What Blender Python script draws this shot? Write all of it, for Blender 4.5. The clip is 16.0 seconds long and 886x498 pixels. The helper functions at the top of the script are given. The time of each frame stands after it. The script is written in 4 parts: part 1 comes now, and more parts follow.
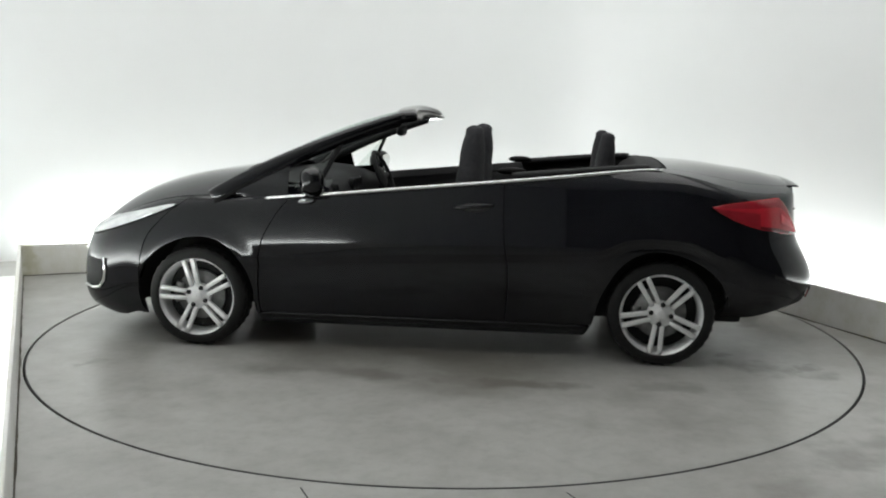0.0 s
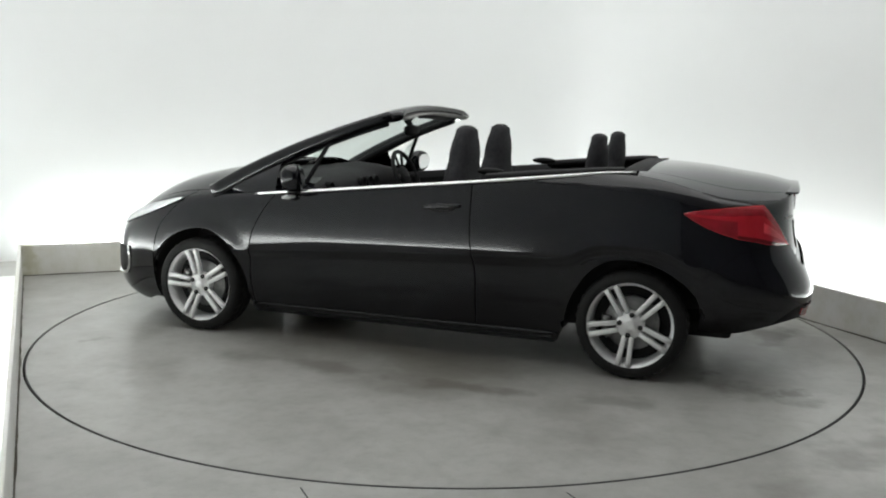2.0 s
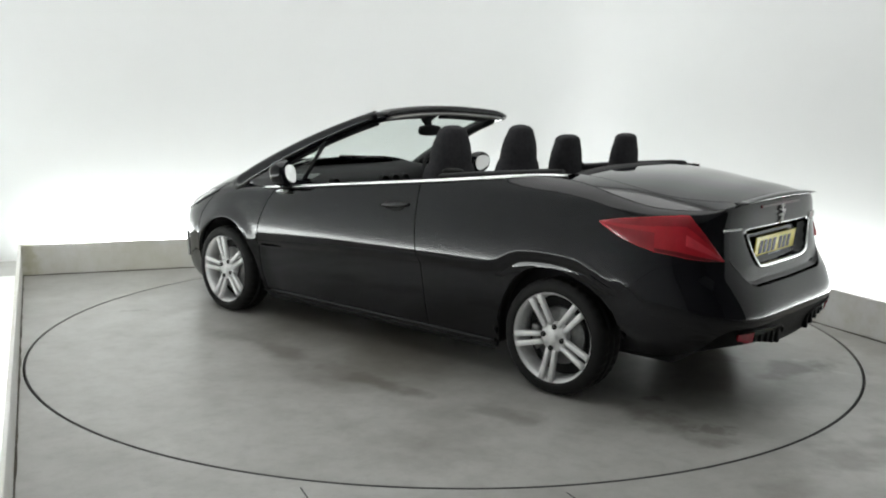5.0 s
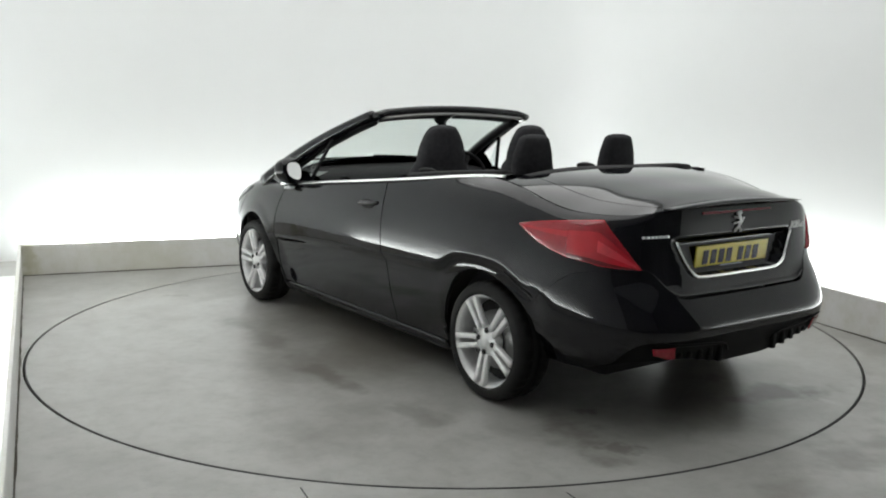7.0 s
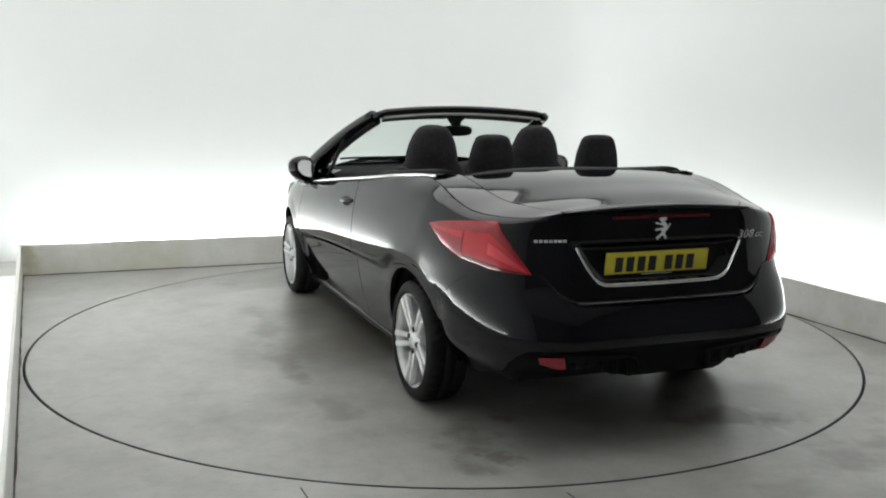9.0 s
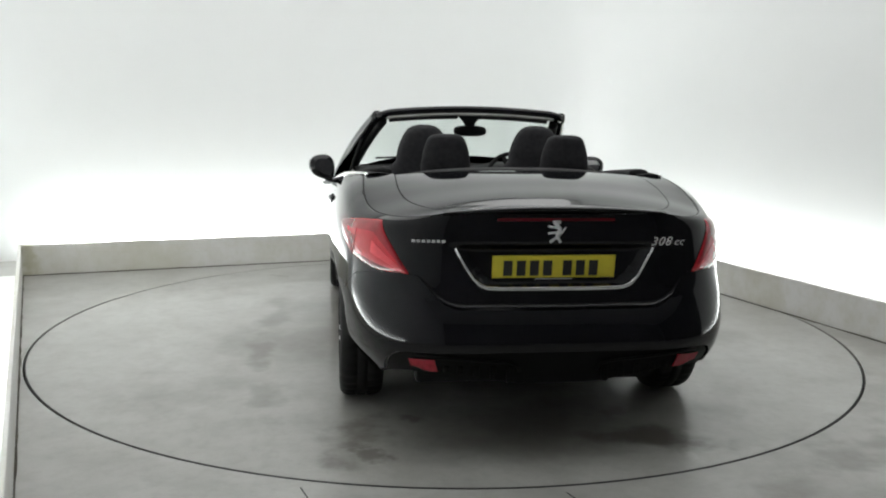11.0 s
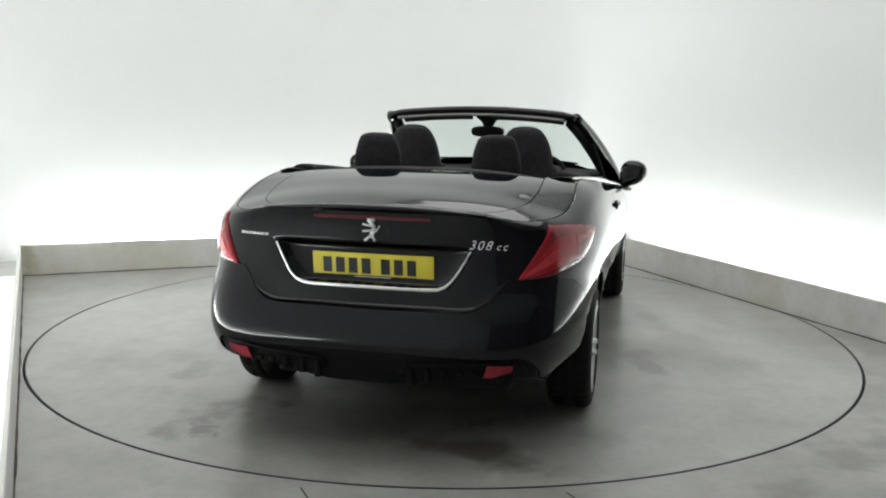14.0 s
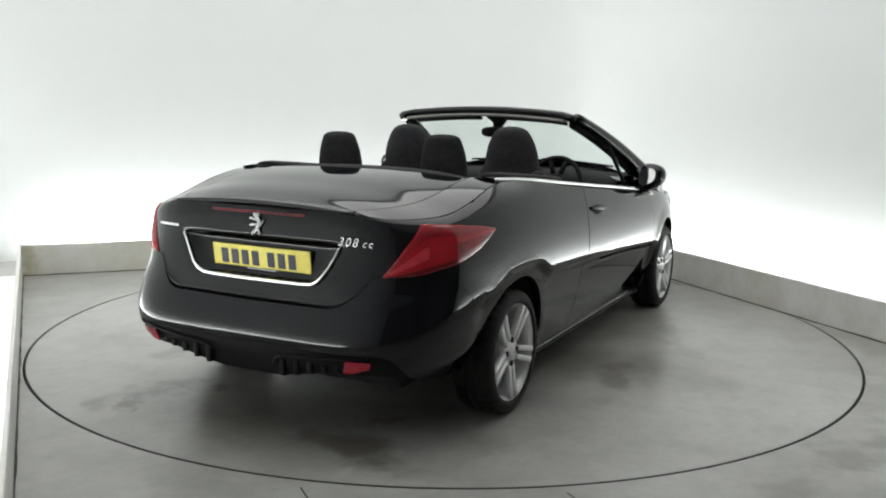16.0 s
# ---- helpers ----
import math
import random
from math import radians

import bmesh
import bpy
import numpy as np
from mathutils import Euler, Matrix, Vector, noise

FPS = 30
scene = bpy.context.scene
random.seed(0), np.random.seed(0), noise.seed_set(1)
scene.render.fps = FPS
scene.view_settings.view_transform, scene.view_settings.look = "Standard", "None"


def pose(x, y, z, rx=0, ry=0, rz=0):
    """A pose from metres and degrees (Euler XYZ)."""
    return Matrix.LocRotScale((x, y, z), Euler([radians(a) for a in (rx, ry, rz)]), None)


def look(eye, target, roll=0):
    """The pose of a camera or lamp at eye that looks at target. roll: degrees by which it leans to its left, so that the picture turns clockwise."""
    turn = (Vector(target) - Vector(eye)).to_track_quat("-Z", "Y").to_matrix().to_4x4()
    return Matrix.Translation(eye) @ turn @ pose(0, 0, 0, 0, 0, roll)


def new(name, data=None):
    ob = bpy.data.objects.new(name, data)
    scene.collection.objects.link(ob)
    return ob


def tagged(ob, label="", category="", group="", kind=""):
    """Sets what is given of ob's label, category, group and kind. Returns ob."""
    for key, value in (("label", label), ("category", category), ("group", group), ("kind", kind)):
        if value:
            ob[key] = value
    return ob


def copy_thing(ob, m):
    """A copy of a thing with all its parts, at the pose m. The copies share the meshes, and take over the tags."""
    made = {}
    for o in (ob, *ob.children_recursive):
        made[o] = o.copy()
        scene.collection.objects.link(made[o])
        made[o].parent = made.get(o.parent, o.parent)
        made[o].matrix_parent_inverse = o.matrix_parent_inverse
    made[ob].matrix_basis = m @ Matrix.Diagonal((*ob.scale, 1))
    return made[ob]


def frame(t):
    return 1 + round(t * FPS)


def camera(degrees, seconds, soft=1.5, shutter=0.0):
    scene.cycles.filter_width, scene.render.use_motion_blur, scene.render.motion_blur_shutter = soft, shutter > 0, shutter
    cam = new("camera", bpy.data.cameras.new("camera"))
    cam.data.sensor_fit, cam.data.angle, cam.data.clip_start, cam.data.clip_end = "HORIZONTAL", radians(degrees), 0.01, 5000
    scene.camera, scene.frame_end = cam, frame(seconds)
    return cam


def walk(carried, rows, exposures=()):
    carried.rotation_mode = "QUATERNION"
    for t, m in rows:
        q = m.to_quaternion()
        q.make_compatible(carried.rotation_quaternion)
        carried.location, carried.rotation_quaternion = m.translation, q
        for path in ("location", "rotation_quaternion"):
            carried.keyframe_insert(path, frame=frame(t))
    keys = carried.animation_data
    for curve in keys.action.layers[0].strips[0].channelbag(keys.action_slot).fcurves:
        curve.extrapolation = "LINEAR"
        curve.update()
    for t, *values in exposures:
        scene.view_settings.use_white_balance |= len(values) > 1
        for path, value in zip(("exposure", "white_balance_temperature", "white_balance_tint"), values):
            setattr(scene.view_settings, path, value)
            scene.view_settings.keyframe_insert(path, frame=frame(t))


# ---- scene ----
# The clip's camera stands still before a turntable.
EYE = Vector((0.0, -5.637, 1.419))
PAN, TILT, ROLL = radians(-0.155), radians(-9.126), 0.864
AHEAD = Vector((math.sin(PAN) * math.cos(TILT), math.cos(PAN) * math.cos(TILT), math.sin(TILT)))
cam = camera(53.2, 16.0, soft=2.0)
walk(cam, [(0.0, look(EYE, EYE + 5 * AHEAD, ROLL)), (16.0, look(EYE, EYE + 5 * AHEAD, ROLL))], exposures=[(0.0, 0.0), (16.0, 0.0)])

# ---- light ----
world = bpy.data.worlds.new("studio")
scene.world = world
world.use_nodes = True
world.node_tree.nodes["Background"].inputs[0].default_value = (0.9, 0.95, 1.0, 1)
world.node_tree.nodes["Background"].inputs[1].default_value = 0.02


def area(name, m, sx, sy, watts, color=(1, 1, 1)):
    la = bpy.data.lights.new(name, "AREA")
    la.shape, la.size, la.size_y, la.energy, la.color = "RECTANGLE", sx, sy, watts, color
    ob = new(name, la)
    ob.matrix_world = m
    return ob


# the booth: corners of the low kerb, on the floor
KL0, KL, KR, KR1 = Vector((-1.0, -3.81)), Vector((-3.457, 1.465)), Vector((1.278, 3.345)), Vector((3.687, -2.5))
COOL = (0.97, 1.0, 0.985)


def trough(p, q, watts):
    d = (q - p).normalized()
    out = Vector((-d.y, d.x))
    mid = (p + q) / 2 + out * 0.68
    x = Vector((d.x, d.y, 0))
    z = -Vector((out.x * 1.0, out.y * 1.0, 1)).normalized()
    y = z.cross(x)
    m = Matrix((x, y, z)).transposed().to_4x4()
    m.translation = (mid.x, mid.y, 0.13)
    return area("trough_light", m, (q - p).length - 0.1, 0.14, watts, COOL)


trough(KL0.lerp(KL, 0.02), KL, 70)
trough(KL, KR, 44)
trough(KR, KR1, 46)
area("ceiling_softbox", pose(-0.1, 0.2, 4.66, 0, 0, 21.7), 5.9, 5.9, 152, (1.0, 1.0, 0.985))


# ---- materials ----
def material(name, base, rough=0.5, metal=0.0, vary=0.0, scale=8.0, bump=0.0, bscale=60.0, coat=0.0, spec=0.5, rvary=0.0, distance=0.002):
    m = bpy.data.materials.new(name)
    m.use_nodes = True
    nt = m.node_tree
    b = nt.nodes["Principled BSDF"]
    b.inputs["Base Color"].default_value = (*base, 1)
    b.inputs["Roughness"].default_value = rough
    b.inputs["Metallic"].default_value = metal
    b.inputs["Coat Weight"].default_value = coat
    b.inputs["Coat Roughness"].default_value = 0.03
    b.inputs["Specular IOR Level"].default_value = spec
    co = nt.nodes.new("ShaderNodeTexCoord")
    if vary or rvary:
        n = nt.nodes.new("ShaderNodeTexNoise")
        n.inputs["Scale"].default_value, n.inputs["Detail"].default_value = scale, 6
        nt.links.new(co.outputs["Object"], n.inputs["Vector"])
        if vary:
            r = nt.nodes.new("ShaderNodeMapRange")
            r.inputs["From Min"].default_value, r.inputs["From Max"].default_value = 0.3, 0.7
            r.inputs["To Min"].default_value, r.inputs["To Max"].default_value = 1 - vary, 1 + vary
            nt.links.new(n.outputs["Fac"], r.inputs["Value"])
            x = nt.nodes.new("ShaderNodeVectorMath")
            x.operation = "SCALE"
            x.inputs[0].default_value = base
            nt.links.new(r.outputs[0], x.inputs["Scale"])
            nt.links.new(x.outputs[0], b.inputs["Base Color"])
        if rvary:
            r = nt.nodes.new("ShaderNodeMapRange")
            r.inputs["From Min"].default_value, r.inputs["From Max"].default_value = 0.3, 0.7
            r.inputs["To Min"].default_value, r.inputs["To Max"].default_value = rough - rvary, rough + rvary
            nt.links.new(n.outputs["Fac"], r.inputs["Value"])
            nt.links.new(r.outputs[0], b.inputs["Roughness"])
    if bump:
        n = nt.nodes.new("ShaderNodeTexNoise")
        n.inputs["Scale"].default_value, n.inputs["Detail"].default_value = bscale, 4
        nt.links.new(co.outputs["Object"], n.inputs["Vector"])
        k = nt.nodes.new("ShaderNodeBump")
        k.inputs["Strength"].default_value, k.inputs["Distance"].default_value = bump, distance
        nt.links.new(n.outputs["Fac"], k.inputs["Height"])
        nt.links.new(k.outputs[0], b.inputs["Normal"])
    return m


def glass(name, color, rough=0.0):
    m = bpy.data.materials.new(name)
    m.use_nodes = True
    nt = m.node_tree
    nt.nodes.remove(nt.nodes["Principled BSDF"])
    out = nt.nodes["Material Output"]
    tr, gl, mix = (nt.nodes.new("ShaderNode" + k) for k in ("BsdfTransparent", "BsdfGlossy", "MixShader"))
    tr.inputs[0].default_value = (*color, 1)
    gl.inputs["Roughness"].default_value = rough + 0.02
    mix.inputs[0].default_value = 0.06
    nt.links.new(tr.outputs[0], mix.inputs[1])
    nt.links.new(gl.outputs[0], mix.inputs[2])
    nt.links.new(mix.outputs[0], out.inputs[0])
    return m


def concrete(name, base, blotches, dirt_shade=(0.075, 0.062, 0.043)):
    """Painted concrete: fine grain, broad cloudy wear, a few patches of dirt and shade."""
    m = material(name, base, rough=0.29, bump=0.12, bscale=90, rvary=0.0)
    nt = m.node_tree
    b = nt.nodes["Principled BSDF"]
    co = nt.nodes.new("ShaderNodeTexCoord")
    prev = None
    for scale, lo, hi, amount in ((0.9, 0.35, 0.7, 0.20), (5.0, 0.4, 0.75, 0.17), (18.0, 0.45, 0.8, 0.12), (70.0, 0.3, 0.7, 0.05)):
        n = nt.nodes.new("ShaderNodeTexNoise")
        n.inputs["Scale"].default_value, n.inputs["Detail"].default_value = scale, 5
        nt.links.new(co.outputs["Object"], n.inputs["Vector"])
        r = nt.nodes.new("ShaderNodeMapRange")
        r.inputs["From Min"].default_value, r.inputs["From Max"].default_value = lo, hi
        r.inputs["To Min"].default_value, r.inputs["To Max"].default_value = 1 + amount * 0.4, 1 - amount
        nt.links.new(n.outputs["Fac"], r.inputs["Value"])
        prev = chain(nt, prev, r.outputs[0])
    for (x, y, sx, sy, depth, seed) in blotches:
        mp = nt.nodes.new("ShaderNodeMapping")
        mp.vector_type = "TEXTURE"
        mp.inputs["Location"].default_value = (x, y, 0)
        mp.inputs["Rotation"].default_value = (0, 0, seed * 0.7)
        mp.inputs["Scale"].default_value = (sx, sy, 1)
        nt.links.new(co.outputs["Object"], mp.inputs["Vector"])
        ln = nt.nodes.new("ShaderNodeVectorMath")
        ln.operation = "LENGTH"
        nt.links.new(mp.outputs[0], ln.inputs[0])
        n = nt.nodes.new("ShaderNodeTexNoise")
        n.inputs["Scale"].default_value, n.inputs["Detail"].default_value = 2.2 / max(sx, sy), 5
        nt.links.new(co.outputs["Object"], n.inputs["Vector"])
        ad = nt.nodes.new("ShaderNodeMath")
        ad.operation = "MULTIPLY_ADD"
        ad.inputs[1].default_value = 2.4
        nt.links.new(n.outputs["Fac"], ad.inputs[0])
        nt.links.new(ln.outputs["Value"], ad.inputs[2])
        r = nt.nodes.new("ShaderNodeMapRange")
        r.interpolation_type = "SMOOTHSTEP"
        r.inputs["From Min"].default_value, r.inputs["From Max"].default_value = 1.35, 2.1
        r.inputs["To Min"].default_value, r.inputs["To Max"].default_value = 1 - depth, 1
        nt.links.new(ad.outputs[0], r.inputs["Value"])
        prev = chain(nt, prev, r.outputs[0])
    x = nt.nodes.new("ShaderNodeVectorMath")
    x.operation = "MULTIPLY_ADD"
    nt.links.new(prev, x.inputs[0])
    x.inputs[1].default_value = tuple(c - d for c, d in zip(base, dirt_shade))
    x.inputs[2].default_value = dirt_shade
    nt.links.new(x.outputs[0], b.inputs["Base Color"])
    return m


def chain(nt, prev, value):
    if prev is None:
        return value
    k = nt.nodes.new("ShaderNodeMath")
    k.operation = "MULTIPLY"
    nt.links.new(prev, k.inputs[0])
    nt.links.new(value, k.inputs[1])
    return k.outputs[0]


FLOOR_GREY = (0.385, 0.386, 0.365)
M_FLOOR = concrete("painted_floor", FLOOR_GREY, [(1.75, -2.05, 0.42, 0.20, 0.42, 1.1), (2.3, -1.2, 0.6, 0.35, 0.30, 1.2), (1.3, -2.6, 0.5, 0.2, 0.35, 2), (2.55, -0.1, 0.8, 0.25, 0.3, 2.6), (-3.0, 0.9, 0.3, 0.6, 0.15, 3), (-2.3, -1.0, 0.15, 0.5, 0.2, 0.8)])
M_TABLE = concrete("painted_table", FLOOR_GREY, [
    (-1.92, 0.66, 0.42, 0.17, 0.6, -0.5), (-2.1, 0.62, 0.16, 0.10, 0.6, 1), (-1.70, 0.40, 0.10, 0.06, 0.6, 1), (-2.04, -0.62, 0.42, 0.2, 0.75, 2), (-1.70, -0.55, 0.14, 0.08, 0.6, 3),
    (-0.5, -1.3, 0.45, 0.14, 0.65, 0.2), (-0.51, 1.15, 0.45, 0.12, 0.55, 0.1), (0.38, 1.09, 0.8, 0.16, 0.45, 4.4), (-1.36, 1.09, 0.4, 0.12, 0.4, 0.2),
    # broad middle patch: dirt plus the car's shade, put into the disc's colour
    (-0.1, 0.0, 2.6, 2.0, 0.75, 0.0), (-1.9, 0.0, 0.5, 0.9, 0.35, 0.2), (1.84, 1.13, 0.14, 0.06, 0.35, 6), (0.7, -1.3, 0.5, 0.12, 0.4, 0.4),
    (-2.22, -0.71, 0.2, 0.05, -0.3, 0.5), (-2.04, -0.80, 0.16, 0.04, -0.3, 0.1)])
M_GRIME = material("grime", (0.07, 0.062, 0.045), 0.9, vary=0.5, scale=9)
M_SLOT = material("slot_dark", (0.012, 0.012, 0.012), 0.9)
M_KERB = concrete("kerb_paint", (0.78, 0.775, 0.74), [(-3.40, 1.47, 0.10, 0.25, 0.5, 0.4), (-2.6, 1.8, 0.5, 0.2, 0.15, 0.4), (2.3, 0.8, 0.6, 0.5, 0.25, 1.0)], dirt_shade=(0.42, 0.40, 0.22))
M_WALL = material("backdrop_white", (0.80, 0.815, 0.81), 0.7, vary=0.015, scale=0.8)
M_CEIL = material("ceiling_white", (0.72, 0.72, 0.72), 0.8, vary=0.02, scale=1)
M_DARK = material("grey_drape", (0.22, 0.22, 0.225), 0.9, vary=0.2, scale=2, bump=0.3, bscale=6, distance=0.02)
M_PAINT = material("black_paint", (0.0045, 0.0048, 0.0068), 0.4, coat=1.0, spec=0.0, vary=0.1, scale=30)
M_PAINT.node_tree.nodes["Principled BSDF"].inputs["Coat IOR"].default_value = 1.46
M_UNDER = material("dark_underlayer", (0.006, 0.006, 0.006), 0.8, vary=0.1)
M_PLASTIC = material("black_plastic", (0.005, 0.005, 0.005), 0.6, spec=0.14, bump=0.2, bscale=300, vary=0.1)
M_RUBBER = material("tyre_rubber", (0.009, 0.009, 0.009), 0.7, spec=0.3, bump=0.2, bscale=120, vary=0.15)
M_ALLOY = material("silver_alloy", (0.80, 0.80, 0.805), 0.36, metal=0.35, vary=0.05, scale=20)
M_CHROME = material("chrome", (0.86, 0.87, 0.87), 0.08, metal=1.0, vary=0.02)
M_BAND = material("dark_band", (0.03, 0.03, 0.03), 0.6, vary=0.2)
M_STEEL = material("brake_steel", (0.25, 0.25, 0.25), 0.4, metal=0.9, vary=0.15, scale=30)
M_CLOTH = material("dark_cloth", (0.028, 0.028, 0.031), 0.85, bump=0.35, bscale=500, vary=0.2, scale=40, spec=0.25)
M_TRIM = material("dark_trim", (0.009, 0.009, 0.010), 0.7, spec=0.22, bump=0.25, bscale=350, vary=0.15)
M_RED = material("red_lens", (0.50, 0.014, 0.026), 0.10, coat=0.6, vary=0.12, scale=14)
M_REDWING = material("wing_red_lens", (0.30, 0.010, 0.02), 0.1, coat=0.6, vary=0.15, scale=18)
M_LINING = material("grey_lining", (0.26, 0.26, 0.25), 0.8, bump=0.2, bscale=300, vary=0.08, scale=20)
M_REDMID = material("reflector_red", (0.32, 0.008, 0.022), 0.2, coat=0.4, vary=0.2, scale=60)
M_SILVER = material("silver_letter", (0.8, 0.8, 0.8), 0.3, metal=0.3, vary=0.03)
M_REDDARK = material("dark_red_lens", (0.15, 0.004, 0.009), 0.12, coat=0.6, vary=0.1, scale=20)
M_REDLIGHT = material("pale_red_lens", (0.66, 0.045, 0.065), 0.15, coat=0.6, vary=0.15, scale=20)
M_LAMP = material("clear_lamp", (0.72, 0.74, 0.75), 0.12, metal=0.3, coat=1.0, vary=0.1, scale=12)
M_YELLOW = material("plate_yellow", (0.78, 0.66, 0.05), 0.35, vary=0.05, scale=15)
M_BLACK = material("plate_black", (0.01, 0.01, 0.01), 0.5)
M_MIRROR = material("mirror", (0.9, 0.9, 0.9), 0.02, metal=1.0)
M_GLASS = glass("clear_glass", (0.78, 0.83, 0.81))


# ---- mesh helpers ----
def part(name, bm, mat, parent=None, label="", smooth=True, recalc=True):
    if recalc:
        bmesh.ops.recalc_face_normals(bm, faces=bm.faces)
    me = bpy.data.meshes.new(name)
    if smooth:
        for f in bm.faces:
            f.smooth = True
    bm.to_mesh(me)
    bm.free()
    for mm in (mat if isinstance(mat, (list, tuple)) else (mat,)):
        me.materials.append(mm)
    ob = new(name, me)
    if parent:
        ob.parent = parent
    if label:
        ob["label"] = label
    return ob


def sharp(bm, deg=35):
    for e in bm.edges:
        if len(e.link_faces) == 2 and e.calc_face_angle(0) > radians(deg):
            e.smooth = False


def box(bm, x0, x1, y0, y1, z0, z1, bevel=0.0):
    r = bmesh.ops.create_cube(bm, size=1.0)
    for v in r["verts"]:
        v.co = ((x0 + x1) / 2 + v.co.x * (x1 - x0), (y0 + y1) / 2 + v.co.y * (y1 - y0), (z0 + z1) / 2 + v.co.z * (z1 - z0))
    if bevel:
        es = list({e for v in r["verts"] for e in v.link_edges})
        bmesh.ops.bevel(bm, geom=es, offset=bevel, segments=2, affect="EDGES", profile=0.6)
    return r["verts"]


def lerp_table(table, x):
    if x <= table[0][0]:
        return table[0][1]
    for (x0, v0), (x1, v1) in zip(table, table[1:]):
        if x <= x1:
            return v0 + (v1 - v0) * (x - x0) / (x1 - x0)
    return table[-1][1]


def smooth_table(table, x):
    """Cubic through the table (Catmull-Rom slopes)."""
    if x <= table[0][0]:
        return table[0][1]
    if x >= table[-1][0]:
        return table[-1][1]
    n = len(table)
    for i in range(n - 1):
        x0, v0 = table[i]
        x1, v1 = table[i + 1]
        if x <= x1:
            h = x1 - x0
            m0 = (v1 - table[i - 1][1]) / (x1 - table[i - 1][0]) if i else (v1 - v0) / h
            m1 = (table[i + 2][1] - v0) / (table[i + 2][0] - x0) if i + 2 < n else (v1 - v0) / h
            t = (x - x0) / h
            return (2 * t ** 3 - 3 * t * t + 1) * v0 + (t ** 3 - 2 * t * t + t) * h * m0 + (3 * t * t - 2 * t ** 3) * v1 + (t ** 3 - t * t) * h * m1


def step(a, b, x):
    t = min(1.0, max(0.0, (x - a) / (b - a)))
    return t * t * (3 - 2 * t)


def tube(bm, pts, w, h, up=(0, 0, 1), k=10, power=2.0, closed=False, cap=True):
    """A bar along pts; w and h: its widths across and along up, numbers or one for each point."""
    n = len(pts)
    pts = [Vector(p) for p in pts]
    rings = []
    for i, p in enumerate(pts):
        a = pts[(i - 1) % n] if (closed or i) else p
        b = pts[(i + 1) % n] if (closed or i < n - 1) else p
        d = (b - a).normalized()
        u = Vector(up)
        u = (u - d * u.dot(d)).normalized()
        s = d.cross(u)
        wi = w[i] if isinstance(w, (list, tuple)) else w
        hi = h[i] if isinstance(h, (list, tuple)) else h
        ring = []
        for j in range(k):
            q = 2 * math.pi * (j + 0.5) / k
            c, sn = math.cos(q), math.sin(q)
            c = math.copysign(abs(c) ** (2 / power), c)
            sn = math.copysign(abs(sn) ** (2 / power), sn)
            ring.append(bm.verts.new(p + s * (c * wi / 2) + u * (sn * hi / 2)))
        rings.append(ring)
    m = n if closed else n - 1
    for i in range(m):
        r0, r1 = rings[i], rings[(i + 1) % n]
        for j in range(k):
            bm.faces.new((r0[j], r0[(j + 1) % k], r1[(j + 1) % k], r1[j]))
    if cap and not closed:
        bm.faces.new(rings[0])
        bm.faces.new(rings[-1])
    return rings


def lathe(bm, profile, k=48, axis_y=0.0):
    """profile: (radius, y) pairs turned about the y axis."""
    rings = []
    for r, y in profile:
        rings.append([bm.verts.new((r * math.cos(2 * math.pi * j / k), y + axis_y, r * math.sin(2 * math.pi * j / k))) for j in range(k)])
    for r0, r1 in zip(rings, rings[1:]):
        for j in range(k):
            bm.faces.new((r0[j], r0[(j + 1) % k], r1[(j + 1) % k], r1[j]))
    return rings


def grid(bm, rows, fold=None):
    """rows of points -> faces; fold: rows of the same size, the border's inward turn."""
    vs = [[bm.verts.new(p) for p in r] for r in rows]
    for i in range(len(vs) - 1):
        for j in range(len(vs[0]) - 1):
            q = (vs[i][j], vs[i][j + 1], vs[i + 1][j + 1], vs[i + 1][j])
            if len({tuple(round(c, 6) for c in v.co) for v in q}) == 4:
                bm.faces.new(q)
    if fold:
        n, m = len(vs), len(vs[0])
        border = [(0, j) for j in range(m)] + [(i, m - 1) for i in range(1, n)] + [(n - 1, j) for j in range(m - 2, -1, -1)] + [(i, 0) for i in range(n - 2, 0, -1)]
        inner = [bm.verts.new(fold[i][j]) for i, j in border]
        for a in range(len(border)):
            b = (a + 1) % len(border)
            va, vb = vs[border[a][0]][border[a][1]], vs[border[b][0]][border[b][1]]
            if (va.co - vb.co).length > 1e-6:
                f = bm.faces.new((va, vb, inner[b], inner[a]))
                e = bm.edges.get((va, vb))
                if e:
                    e.smooth = False
    return vs


# ---- the booth ----
R_TABLE = 2.487


